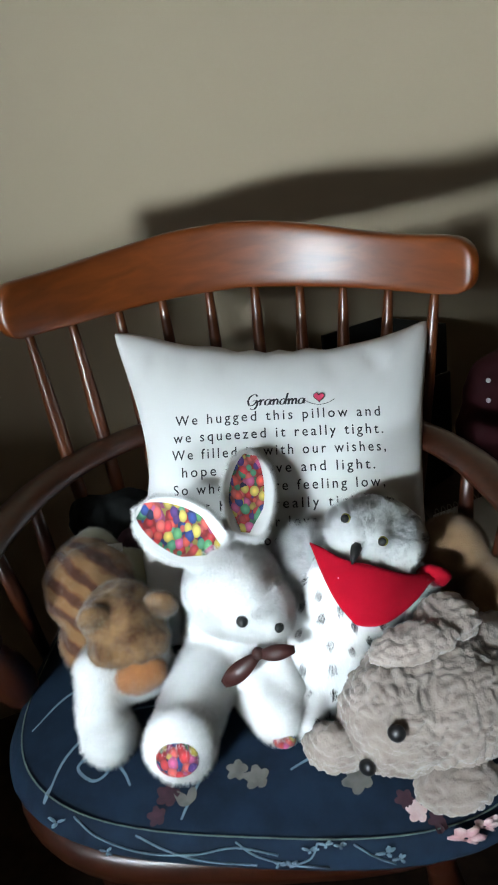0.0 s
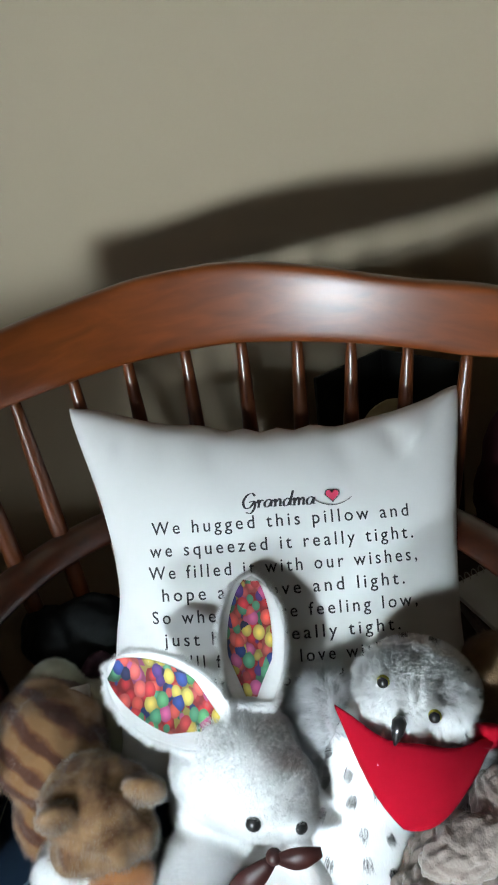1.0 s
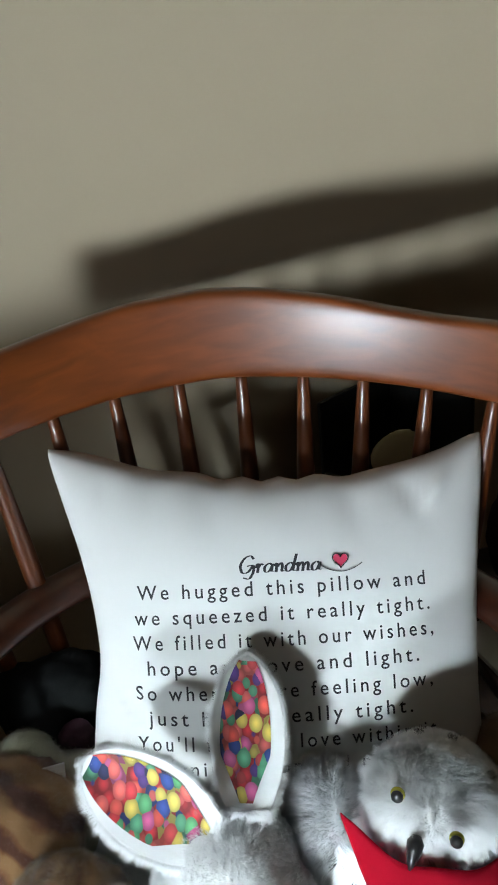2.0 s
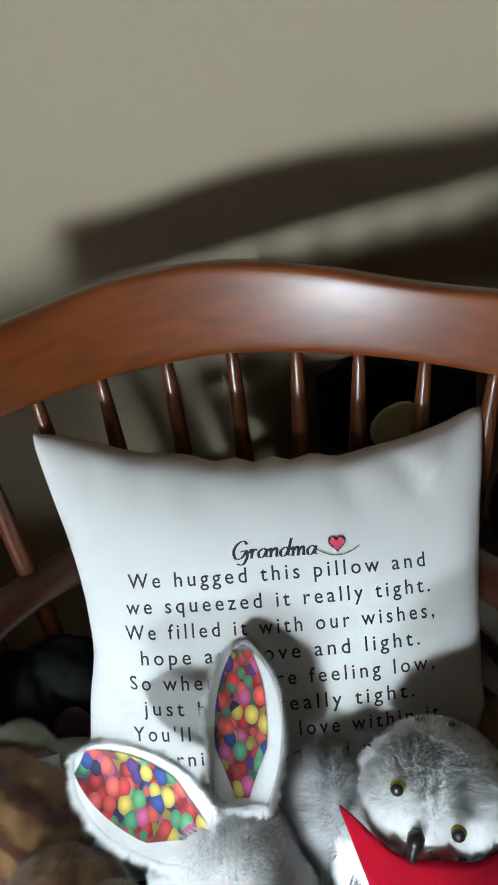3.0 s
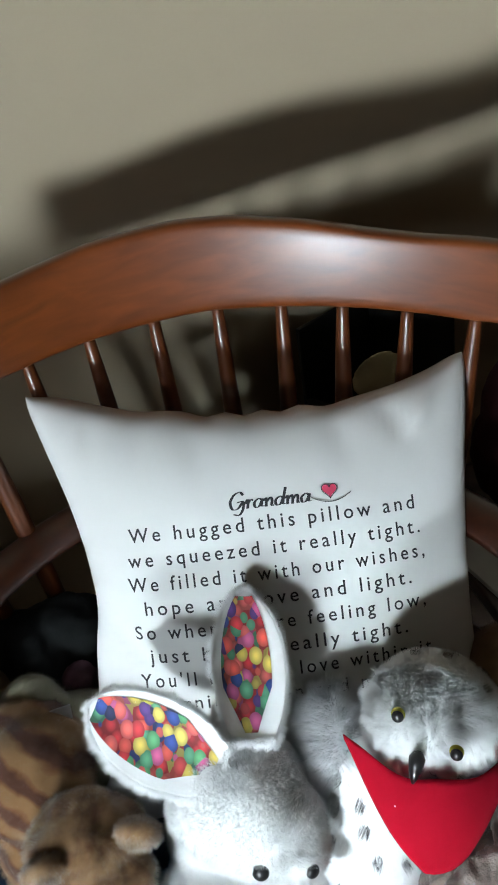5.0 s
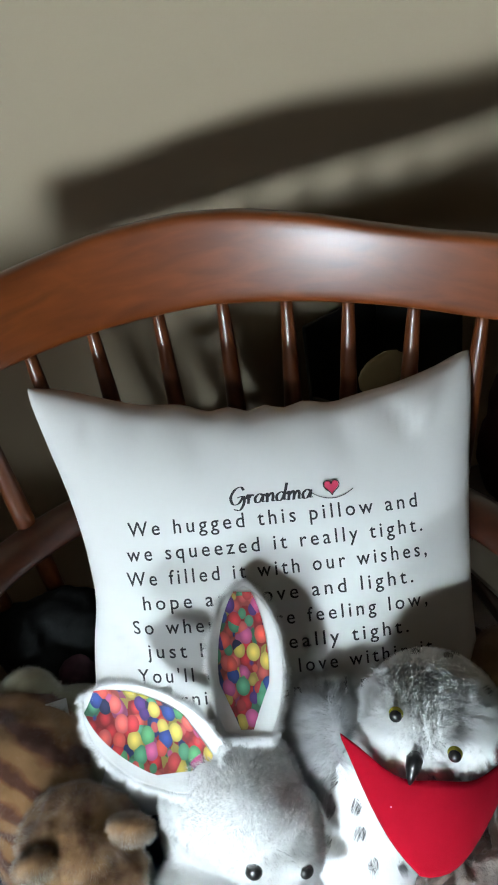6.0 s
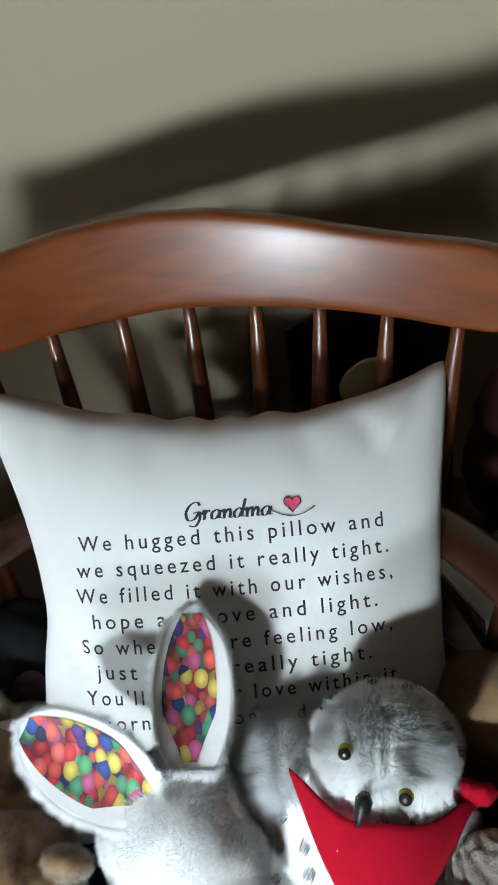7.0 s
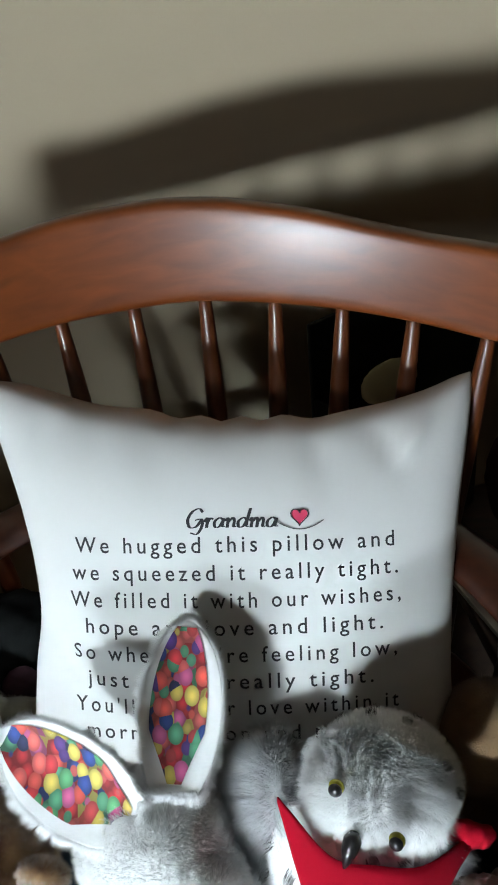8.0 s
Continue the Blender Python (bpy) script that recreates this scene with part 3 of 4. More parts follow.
for v in ([(-0.23, 0.036), (-0.20, 0.024), (-0.15, 0.015), (-0.10, 0.020), (-0.05, 0.030), (-0.02, 0.024)], [(-0.16, 0.034), (-0.13, 0.022), (-0.09, 0.012), (-0.04, 0.010)],
          [(-0.06, 0.036), (-0.03, 0.022), (0.0, 0.012), (0.03, 0.010)], [(0.02, 0.038), (0.01, 0.022), (0.0, 0.010)], [(0.06, 0.036), (0.075, 0.022), (0.09, 0.012)]):
    part("printed_vine", tube(catmull([front_place(x, z) for x, z in v], 5), 0.0011, 5, 0.6), M_VINE, cushion)
for x, z, r, ink in ((-0.245, 0.022, 0.010, M_VINE), (-0.185, 0.008, 0.007, M_VINE), (0.015, 0.030, 0.008, M_VINE), (0.030, 0.036, 0.007, M_VINE), (0.048, 0.035, 0.006, M_VINE), (0.0, 0.014, 0.006, M_VINE), (0.085, 0.026, 0.010, M_VINE), (0.098, 0.018, 0.007, M_VINE),
                     (-0.02, 0.012, 0.006, M_VINE), (0.165, 0.026, 0.017, M_PETAL), (0.185, 0.030, 0.012, M_PETAL), (0.205, 0.022, 0.018, M_PETAL), (0.225, 0.028, 0.014, M_PETAL)):
    bm = bmesh.new()
    c = front_place(x, z)
    for k in range(4 if ink is M_VINE else 6):
        a = 0.6 + k * (1.9 if ink is M_VINE else 1.047) + x * 9
        bmesh.ops.create_icosphere(bm, subdivisions=1, radius=1, matrix=Matrix.Translation(c + Vector((math.cos(a) * r * 0.6, 0, math.sin(a) * r * 0.6))) @ pose(0, 0, 0, 0, -math.degrees(a), 0) @ Matrix.Diagonal((r * 0.6, 0.0012, r * (0.28 if ink is M_VINE else 0.42), 1)))
    part("printed_flower", bm, ink, cushion)

# ---- the pillow ----
TL, TR = Vector((-0.190, 1.185, 0.780)), Vector((0.220, 1.175, 0.760))
PU = (TR - TL).normalized()
PV = Vector((0, math.sin(radians(37)), math.cos(radians(37))))
PV = (PV - PU * PV.dot(PU)).normalized()
PN = PU.cross(PV)
PH = 0.205
PC = (TL + TR) / 2 - PV * PH


# edges of the pillow's flat pattern, pulled in between its four ears
P_LEFT = ((-0.205, -0.190), (-0.12, -0.166), (-0.06, -0.163), (-0.02, -0.160), (0.008, -0.154), (0.06, -0.160), (0.107, -0.171), (0.155, -0.187), (0.203, -0.2025))
P_RIGHT = ((-0.205, 0.200), (-0.12, 0.187), (-0.068, 0.184), (-0.029, 0.182), (0.037, 0.184), (0.107, 0.190), (0.155, 0.197), (0.203, 0.2025))
P_TOP = ((-0.2025, 0.204), (-0.158, 0.1945), (-0.109, 0.181), (-0.059, 0.171), (-0.013, 0.166), (0.048, 0.167), (0.088, 0.1685), (0.127, 0.174), (0.150, 0.182), (0.2025, 0.204))


def pattern(table, a):
    """A pattern edge, eased over its knots."""
    return sum(edge(table, a + d) for d in (-0.016, -0.008, 0, 0.008, 0.016)) / 5


def pillow_half(x, v):
    """Half height of the pattern at x, above or below its middle."""
    return pattern(P_TOP, x) if v > 0 else 0.205 - 0.020 * (1 - (x / 0.2025) ** 2)


def pillow_at(u, v, side=1.0, lift=0.0):
    """A place on the stuffed pillow: u and v from -1 to 1 across and up."""
    y = v * pillow_half(0.2025 * u, v)
    xl, xr = pattern(P_LEFT, y), pattern(P_RIGHT, y)
    x = xl + (xr - xl) * (u + 1) / 2
    t = 0.0805 * (max(0.0, 1 - u * u) * max(0.0, 1 - v * v)) ** (0.27 if side > 0 else 0.44)
    crease = 0.0
    for cu, wide, deep, lean in ((-0.72, 0.05, 0.006, 0.5), (-0.52, 0.06, 0.005, 0.3), (-0.30, 0.07, 0.004, 0.1), (0.08, 0.08, 0.003, 0.0), (0.34, 0.07, 0.005, -0.2), (0.60, 0.06, 0.006, -0.5)):
        crease -= deep * math.exp(-((u - cu - lean * (v - 0.9)) / wide) ** 2) * math.exp(-((v - 0.86) / 0.15) ** 2)
    crease += 0.008 * math.exp(-((u - 0.72 - 0.5 * (v - 0.8)) / 0.06) ** 2) * math.exp(-((v - 0.84) / 0.10) ** 2)
    crease -= 0.007 * math.exp(-((u + 0.92 + 1.05 * (v - 0.04)) / 0.06) ** 2) * math.exp(-((v + 0.06) / 0.11) ** 2)
    crease += 0.0022 * noise.noise(Vector((u * 3.1, v * 3.1, side)))
    ripple = 0.0022 * math.sin(u * 23 + 3 * math.sin(5 * u)) * max(0.0, v) ** 12 * (1 - u ** 4)
    return PC + PU * x + PV * (y + ripple) + PN * (side * (t + crease * (1 - max(abs(u), abs(v)) ** 8)) + lift)


bm = bmesh.new()
G = 72
for side in (1.0, -1.0):
    grid = [[bm.verts.new(pillow_at(math.sin((i / G - 0.5) * math.pi), math.sin((j / G - 0.5) * math.pi), side)) for i in range(G + 1)] for j in range(G + 1)]
    for j in range(G):
        for i in range(G):
            bm.faces.new((grid[j][i], grid[j][i + 1], grid[j + 1][i + 1], grid[j + 1][i]))
bmesh.ops.remove_doubles(bm, verts=bm.verts, dist=0.0002)
pillow = thing("throw_pillow", PC - PV * PH, "plump white linen throw pillow printed with a black verse", "pillow")
cover = part("cover", bm, M_PILLOW, pillow)


def onto_pillow(x, y, lift=0.0005):
    """From metres on the pillow's face to the face itself."""
    xl, xr = pattern(P_LEFT, y), pattern(P_RIGHT, y)
    u = max(-1.0, min(1.0, 2 * (x - xl) / (xr - xl) - 1))
    return pillow_at(u, max(-1.0, min(1.0, y / pillow_half(0.2025 * u, y))), 1.0, lift)


TILT_TEXT = radians(0.8)


def verse(name, words, cx, y, width, height, bold=0.0, shear=0.0, spacing=1.22):
    """One printed line, laid on the pillow's face."""
    cu = bpy.data.curves.new("verse", "FONT")
    cu.body, cu.size, cu.space_character, cu.shear, cu.offset = words, 1.0, spacing, shear, bold
    cu.resolution_u = 3
    ob = new("verse", cu)
    bpy.context.view_layer.update()
    me = bpy.data.meshes.new_from_object(ob.evaluated_get(bpy.context.evaluated_depsgraph_get()))
    bpy.data.objects.remove(ob)
    bm = bmesh.new()
    bm.from_mesh(me)
    bpy.data.meshes.remove(me)
    bmesh.ops.triangulate(bm, faces=bm.faces)
    x0, x1 = min(v.co.x for v in bm.verts), max(v.co.x for v in bm.verts)
    left, spans = set(bm.verts), []
    while left:                               # every outline, then outlines that stand over one another
        stack, island = [left.pop()], []
        while stack:
            v = stack.pop()
            island.append(v)
            for e in v.link_edges:
                o = e.other_vert(v)
                if o in left:
                    left.remove(o)
                    stack.append(o)
        spans.append((min(v.co.x for v in island), max(v.co.x for v in island), island))
    letters = []
    for lo, hi, island in sorted(spans, key=lambda q: q[0]):
        if letters and lo < letters[-1][0] - 0.03:
            letters[-1][0] = max(hi, letters[-1][0])
            letters[-1][1].extend(island)
        else:
            letters.append([hi, list(island)])
    for hi, verts in letters:
        one = bmesh.new()
        made = {}
        for v in verts:
            x, h = (v.co.x - x0) / (x1 - x0) * width - width / 2, v.co.y * height / 0.70
            made[v] = one.verts.new(onto_pillow(cx + x * math.cos(TILT_TEXT) - h * math.sin(TILT_TEXT), y + x * math.sin(TILT_TEXT) + h * math.cos(TILT_TEXT)))
        for f in {f for v in verts for f in v.link_faces}:
            one.faces.new([made[v] for v in f.verts])
        part(name, one, M_INK, cover, "", smooth=False)
    bm.free()


TX, TY, PITCH = 0.0075, 0.0708, 0.0208
# the title in a brush script: strokes on a unit line height
SCRIPT_BOWL = ((0.42, 0.40), (0.26, 0.52), (0.07, 0.32), (0.12, 0.04), (0.30, 0.08), (0.43, 0.46))
SCRIPT = {
    "G": (((0.62, 0.80), (0.46, 1.0), (0.20, 0.86), (0.04, 0.45), (0.16, 0.04), (0.42, 0.06), (0.62, 0.44)), ((0.34, 0.40), (0.62, 0.44), (0.66, 0.05), (0.50, -0.32), (0.22, -0.26))),
    "r": (((0.0, 0.30), (0.10, 0.52), (0.13, 0.30), (0.12, 0.0)), ((0.13, 0.28), (0.24, 0.50), (0.36, 0.44))),
    "a": (SCRIPT_BOWL, ((0.43, 0.50), (0.41, 0.10), (0.54, 0.06))),
    "n": (((0.0, 0.34), (0.09, 0.50), (0.10, 0.0)), ((0.10, 0.26), (0.28, 0.52), (0.36, 0.34), (0.36, 0.06), (0.48, 0.06))),
    "d": (SCRIPT_BOWL, ((0.50, 1.02), (0.44, 0.50), (0.42, 0.10), (0.55, 0.06))),
    "m": (((0.0, 0.34), (0.09, 0.50), (0.10, 0.0)), ((0.10, 0.26), (0.26, 0.52), (0.33, 0.34), (0.33, 0.0)), ((0.33, 0.26), (0.50, 0.52), (0.57, 0.34), (0.57, 0.06), (0.69, 0.06))),
}
ADVANCE = {"G": 0.74, "r": 0.36, "a": 0.52, "n": 0.46, "d": 0.53, "m": 0.67}


def script_title(words, x0, y, width, height):
    """Brush lettering, thick on the way down and thin on the way up."""
    unit = width / sum(ADVANCE[c] for c in words)
    for c in words:
        bm = bmesh.new()
        for stroke in SCRIPT[c]:
            pts = catmull([(q[0], q[1], 0) for q in stroke], 7)
            pairs = []
            for i, q in enumerate(pts):
                t = (pts[min(i + 1, len(pts) - 1)] - pts[max(i - 1, 0)]).normalized()
                w = 0.026 + 0.042 * abs(t.y) ** 1.5
                pairs.append([bm.verts.new(onto_pillow(x0 + (q.x + k * w * -t.y + 0.12 * (q.y + k * w * t.x)) * unit, y + (q.y + k * w * t.x) * height, 0.0006)) for k in (1, -1)])
            for (e, f), (g, h) in zip(pairs, pairs[1:]):
                bm.faces.new((e, f, h, g))
        part("title_letter", bm, M_INK, cover, "", smooth=False)
        x0 += ADVANCE[c] * unit


script_title("Grandma", TX - 0.035, TY + 0.0180, 0.069, 0.0140)
for i, (words, w, dx) in enumerate((("We hugged this pillow and", 0.2435, 0), ("we squeezed it really tight.", 0.249, 0), ("We filled it with our wishes,", 0.253, 0), ("hope and love and light.", 0.227, -0.001),
                                    ("So when you're feeling low,", 0.249, -0.001), ("just hug it really tight.", 0.2205, -0.005), ("You'll feel our love within it", 0.250, 0), ("morning, noon and night.", 0.225, -0.004))):
    verse("printed_letter", words, TX + dx, TY - i * PITCH, w, 0.0120, 0.007, 0.0, 1.36)
bm = bmesh.new()
pts = []
for k in range(28):
    a = k * math.tau / 28
    pts.append((0.00038 * 16 * math.sin(a) ** 3, 0.00038 * (13 * math.cos(a) - 5 * math.cos(2 * a) - 2 * math.cos(3 * a) - math.cos(4 * a))))
mid = bm.verts.new(onto_pillow(TX + 0.0505, TY + 0.0260))
rim = [bm.verts.new(onto_pillow(TX + 0.0505 + x, TY + 0.0260 + y)) for x, y in pts]
for k in range(28):
    bm.faces.new((mid, rim[k], rim[(k + 1) % 28]))
part("printed_heart", bm, M_HEART, cover, "small pink heart")
line = [onto_pillow(TX + 0.0505 + x * 1.1, TY + 0.0260 + y * 1.1, 0.001) for x, y in pts] + [onto_pillow(TX + 0.0505 + pts[0][0] * 1.1, TY + 0.0260 + pts[0][1] * 1.1, 0.001)]
part("heart_outline", tube(line, 0.0004, 4), M_INK, cover)
swash = [onto_pillow(TX + 0.0505 + x, TY + 0.0180 + 10 * x * x * 2 - 0.0015, 0.001) for x in np.linspace(-0.018, 0.018, 14)]
part("heart_swash", tube(swash, 0.0004, 4), M_INK, cover)

# ---- the white rabbit ----
rabbit = thing("plush_rabbit", (-0.05, 0.86, 0.45), "white plush rabbit with sweet-print ears and brown bow", "stuffed toy", "plush toys on the chair")
me = soft([ball((-0.055, 0.885, 0.525), (0.055, 0.05, 0.068))] + limb((-0.085, 0.835, 0.515), 0.036, (-0.105, 0.765, 0.507), 0.034) + [ball((-0.106, 0.752, 0.510), (0.036, 0.024, 0.040), (-20, 0, 0))]
          + limb((-0.03, 0.84, 0.50), 0.034, (-0.008, 0.80, 0.488), 0.030) + limb((-0.02, 0.86, 0.54), 0.022, (0.005, 0.82, 0.50), 0.022))
body = part("body", me, M_WHITEFUR, rabbit)
fur("fur", me, OFF[body.name], M_WHITEPILE, rabbit, 60000, 0.0075, 0.0006, wild=0.7, seed=3)
me = soft([ball((-0.045, 0.872, 0.603), (0.052, 0.050, 0.053)), ball((-0.025, 0.848, 0.598), (0.042, 0.036, 0.036)), ball((-0.008, 0.832, 0.590), (0.024, 0.022, 0.022))])
head = part("head", me, M_WHITEFUR, rabbit)
fur("fur", me, OFF[head.name], M_WHITEPILE, rabbit, 56000, 0.0075, 0.0006, comb=(-0.1, 0.2, -0.2), wild=0.75, seed=4)


def ear_mesh(base, tip, face, width, depth, thick, span):
    """A leaf-shaped soft ear and the print that lines its hollow."""
    base, tip, face = Vector(base), Vector(tip), Vector(face)
    along = (tip - base).normalized()
    face = (face - along * face.dot(along)).normalized()
    side = along.cross(face)
    shell, lining = [], []
    n = 18
    for i in range(n + 1):
        s = i / n
        w = width * (0.22 + 0.78 * math.sin(math.pi * min(1, 0.10 + 0.80 * s ** 0.9)) ** 0.8) * math.sqrt(max(0.02, 1 - s ** 7))
        c = base.lerp(tip, s) - face * depth * math.sin(math.pi * s) * 0.5
        ring, inner = [], []
        for k in range(16):
            a = k * math.tau / 16
            x, y = math.cos(a), math.sin(a)
            bend = 0.55 * w * x * x
            ring.append(c + side * (w * x) + face * (thick * y + bend))
        for k in range(9):
            x = (span[0] + (span[1] - span[0]) * k / 8) * min(1.0, 0.25 + 2.2 * s)
            inner.append(c + side * (w * x) + face * (thick * math.sqrt(1 - x * x) + 0.55 * w * x * x + 0.0012))
        shell.append(ring)
        lining.append(inner)
    bm = rings(shell)
    out = bpy.data.meshes.new("ear")
    bmesh.ops.recalc_face_normals(bm, faces=bm.faces)
    bm.to_mesh(out)
    bm.free()
    lb = bmesh.new()
    vs = [[lb.verts.new(p) for p in row] for row in lining[1:n]]
    for r, q in zip(vs, vs[1:]):
        for i in range(8):
            lb.faces.new((r[i], r[i + 1], q[i + 1], q[i]))
    return out, lb, face, lining


for base, tip, face, wd, sd, span in (((-0.027, 0.884, 0.653), (-0.0172, 0.990, 0.694), (0.18, -0.80, 0.62), 0.0285, 5, (-0.74, 0.62)), ((-0.048, 0.872, 0.648), (-0.141, 0.924, 0.676), (-0.05, -0.72, 0.70), 0.0325, 6, (-0.74, 0.74))):
    me, lb, face, rows = ear_mesh(base, tip, face, wd, 0.010, 0.0055, span)
    ear = part("ear", me, M_WHITEFUR, rabbit)
    part("ear_lining", lb, M_BEANS, ear, "cotton lining printed with coloured jelly sweets")
    f = np.array(face)
    fur("fur", me, OFF[ear.name], M_WHITEPILE, ear, 46000, 0.0105, 0.0006, comb=tuple(f * 0.6), wild=0.95, keep=lambda p, n, f=f: (n @ f < 0.86) & (n @ f > -0.45), seed=sd)


def glass_eye(name, centre, face, r, parent, material=M_GLOSSBLACK, label="glossy black bead eye"):
    bm = bmesh.new()
    turn = Vector(face).to_track_quat("Z", "Y").to_matrix().to_4x4()
    bmesh.ops.create_uvsphere(bm, u_segments=20, v_segments=12, radius=1, matrix=Matrix.Translation(centre) @ turn @ Matrix.Diagonal((r, r, r * 0.7, 1)))
    return part(name, bm, material, parent, label)


glass_eye("eye", (-0.034, 0.814, 0.607), (-0.2, -0.8, 0.5), 0.0062, rabbit)
glass_eye("nose", (0.002, 0.813, 0.596), (0.5, -0.8, 0.3), 0.0052, rabbit, M_GLOSSBLACK, "brown stitched nose")
part("foot_pad", soft([ball((-0.106, 0.731, 0.514), (0.022, 0.006, 0.019), (-22, 0, 0))], 0.002, 3), M_BEANS, rabbit, "sweet-print foot pad")
part("foot_pad", soft([ball((-0.004, 0.774, 0.478), (0.013, 0.006, 0.010), (-20, 0, 0))], 0.002, 3), M_BEANS, rabbit, "sweet-print foot pad")


def bow_loop(c, d, w, ln):
    """One flat tail or loop of a ribbon bow."""
    c, d = Vector(c), Vector(d).normalized()
    s = d.cross(Vector((0, -0.75, 0.65))).normalized()
    n = s.cross(d)
    loops = []
    for i in range(9):
        t = i / 8
        ww = w * (0.30 + 0.85 * math.sin(math.pi * min(1, t * 0.85 + 0.08)))
        p = c + d * ln * t + n * 0.006 * math.sin(math.pi * t)
        loops.append([p + s * ww + n * 0.001, p + n * 0.0014, p - s * ww + n * 0.001, p - s * ww - n * 0.001, p - n * 0.0002, p + s * ww - n * 0.001])
    return rings(loops)


bow = part("ribbon_bow", soft([ball((-0.022, 0.810, 0.566), 0.007)], 0.002, 2), M_RIBBON, rabbit, "shiny dark brown satin bow")
part("bow_loop", bow_loop((-0.024, 0.808, 0.564), (-0.75, -0.1, -0.62), 0.0085, 0.048), M_RIBBON, bow)
part("bow_loop", bow_loop((-0.020, 0.808, 0.566), (0.9, -0.05, 0.16), 0.007, 0.036), M_RIBBON, bow)

# ---- the snowy owl ----
owl = thing("plush_owl", (0.06, 0.87, 0.45), "white plush snowy owl with dark tufts and red bandana", "stuffed toy", "plush toys on the chair")
me = soft([ball((0.075, 0.885, 0.565), (0.058, 0.052, 0.085), (0, 18, 0)), ball((0.052, 0.860, 0.510), (0.055, 0.05, 0.055))] + limb((0.03, 0.83, 0.49), 0.026, (0.015, 0.80, 0.478), 0.022) + limb((0.075, 0.83, 0.49), 0.024, (0.07, 0.80, 0.478), 0.02))
body = part("body", me, M_WHITEFUR, owl)
fur("fur", me, OFF[body.name], M_WHITEPILE, owl, 48000, 0.006, 0.0006, comb=(0, 0, -0.7), wild=0.45, seed=11)


def tufts(me, off, gap, ok, seed):
    """Dark spots: scattered places on a skin, each a little brush of short fibres."""
    rng, spots = random.Random(seed), []
    cands = [(v.co + off, v.normal.copy()) for v in me.vertices]
    rng.shuffle(cands)
    for q, n in cands:
        if ok(q, n) and all((q - o).length > gap for o in spots):
            spots.append(q)
    S = np.array(spots)

    def keep(p, n):
        d = p[:, None, :] - S[None]
        d[:, :, 2] *= 0.6
        return np.linalg.norm(d, axis=2).min(1) < 0.0040
    return keep


fur("spotted_fur", me, OFF[body.name], M_DARKPILE, owl, 60000, 0.0085, 0.0008, comb=(0, 0, -0.8), wild=0.3, keep=tufts(me, OFF[body.name], 0.022, lambda q, n: n.y < 0.3, 5), seed=16, label="dark grey tufts in the white plush")
me = soft([ball((0.115, 0.899, 0.638), (0.052, 0.042, 0.034), (0, 25, 0)), ball((0.099, 0.886, 0.645), (0.038, 0.030, 0.030), (0, 25, 0))])
head = part("head", me, M_WHITEFUR, owl)
FACE = np.array((-0.45, -0.75, 0.30))
FC = np.array((0.094, 0.866, 0.652))
fur("fur", me, OFF[head.name], M_WHITEPILE, owl, 30000, 0.005, 0.0006, comb=(0.1, 0.3, 0), wild=0.4, keep=lambda p, n: np.linalg.norm(p - FC, axis=1) > 0.045, seed=12)
fur("spotted_fur", me, OFF[head.name], M_DARKPILE, owl, 40000, 0.006, 0.0006, comb=(0.1, 0.4, 0), wild=0.3, keep=tufts(me, OFF[head.name], 0.019, lambda q, n: (q - Vector(FC)).length > 0.060, 6), seed=17, label="dark grey tufts on the crown")
fur("face_fur", me, OFF[head.name], M_WHITEPILE, owl, 50000, 0.016, 0.0007, comb=(0, 0, 0.1), wild=1.0, tuft=0.007, gather=0.65, keep=lambda p, n: (np.linalg.norm(p - FC, axis=1) < 0.055) & (n @ FACE > 0.1), seed=13, label="long white face fur")
for c, r, e, sd in (((0.030, 0.905, 0.585), (0.022, 0.034, 0.058), (0, 12, 0), 14), ((0.135, 0.875, 0.545), (0.018, 0.03, 0.055), (0, 12, 0), 15)):
    me = soft([ball(c, r, e)])
    wing = part("wing", me, M_OWLGREY, owl, "long shaggy grey-tipped wing")
    fur("fur", me, OFF[wing.name], M_OWLGREY, wing, 18000, 0.026, 0.0007, tuft=0.009, gather=0.6, comb=(-0.2, -0.1, 0.1), wild=0.8, seed=sd)
for c in ((0.080, 0.879, 0.675), (0.113, 0.851, 0.664)):
    c = Vector(c) + Vector((-0.002, -0.0055, 0.0035))
    iris = glass_eye("eye", c, (-0.35, -0.8, 0.45), 0.0050, owl, M_YELLOW, "yellow glass eye with black pupil")
    glass_eye("pupil", c + Vector((-0.0012, -0.0030, 0.0018)), (-0.35, -0.8, 0.45), 0.0043, iris)
part("beak", between((0.087, 0.853, 0.662), (0.079, 0.838, 0.648), ((0, 0.003), (0.2, 0.0058), (0.5, 0.0052), (0.8, 0.003), (1, 0.0008)), 12), M_GLOSSBLACK, owl, "hooked black plastic beak")

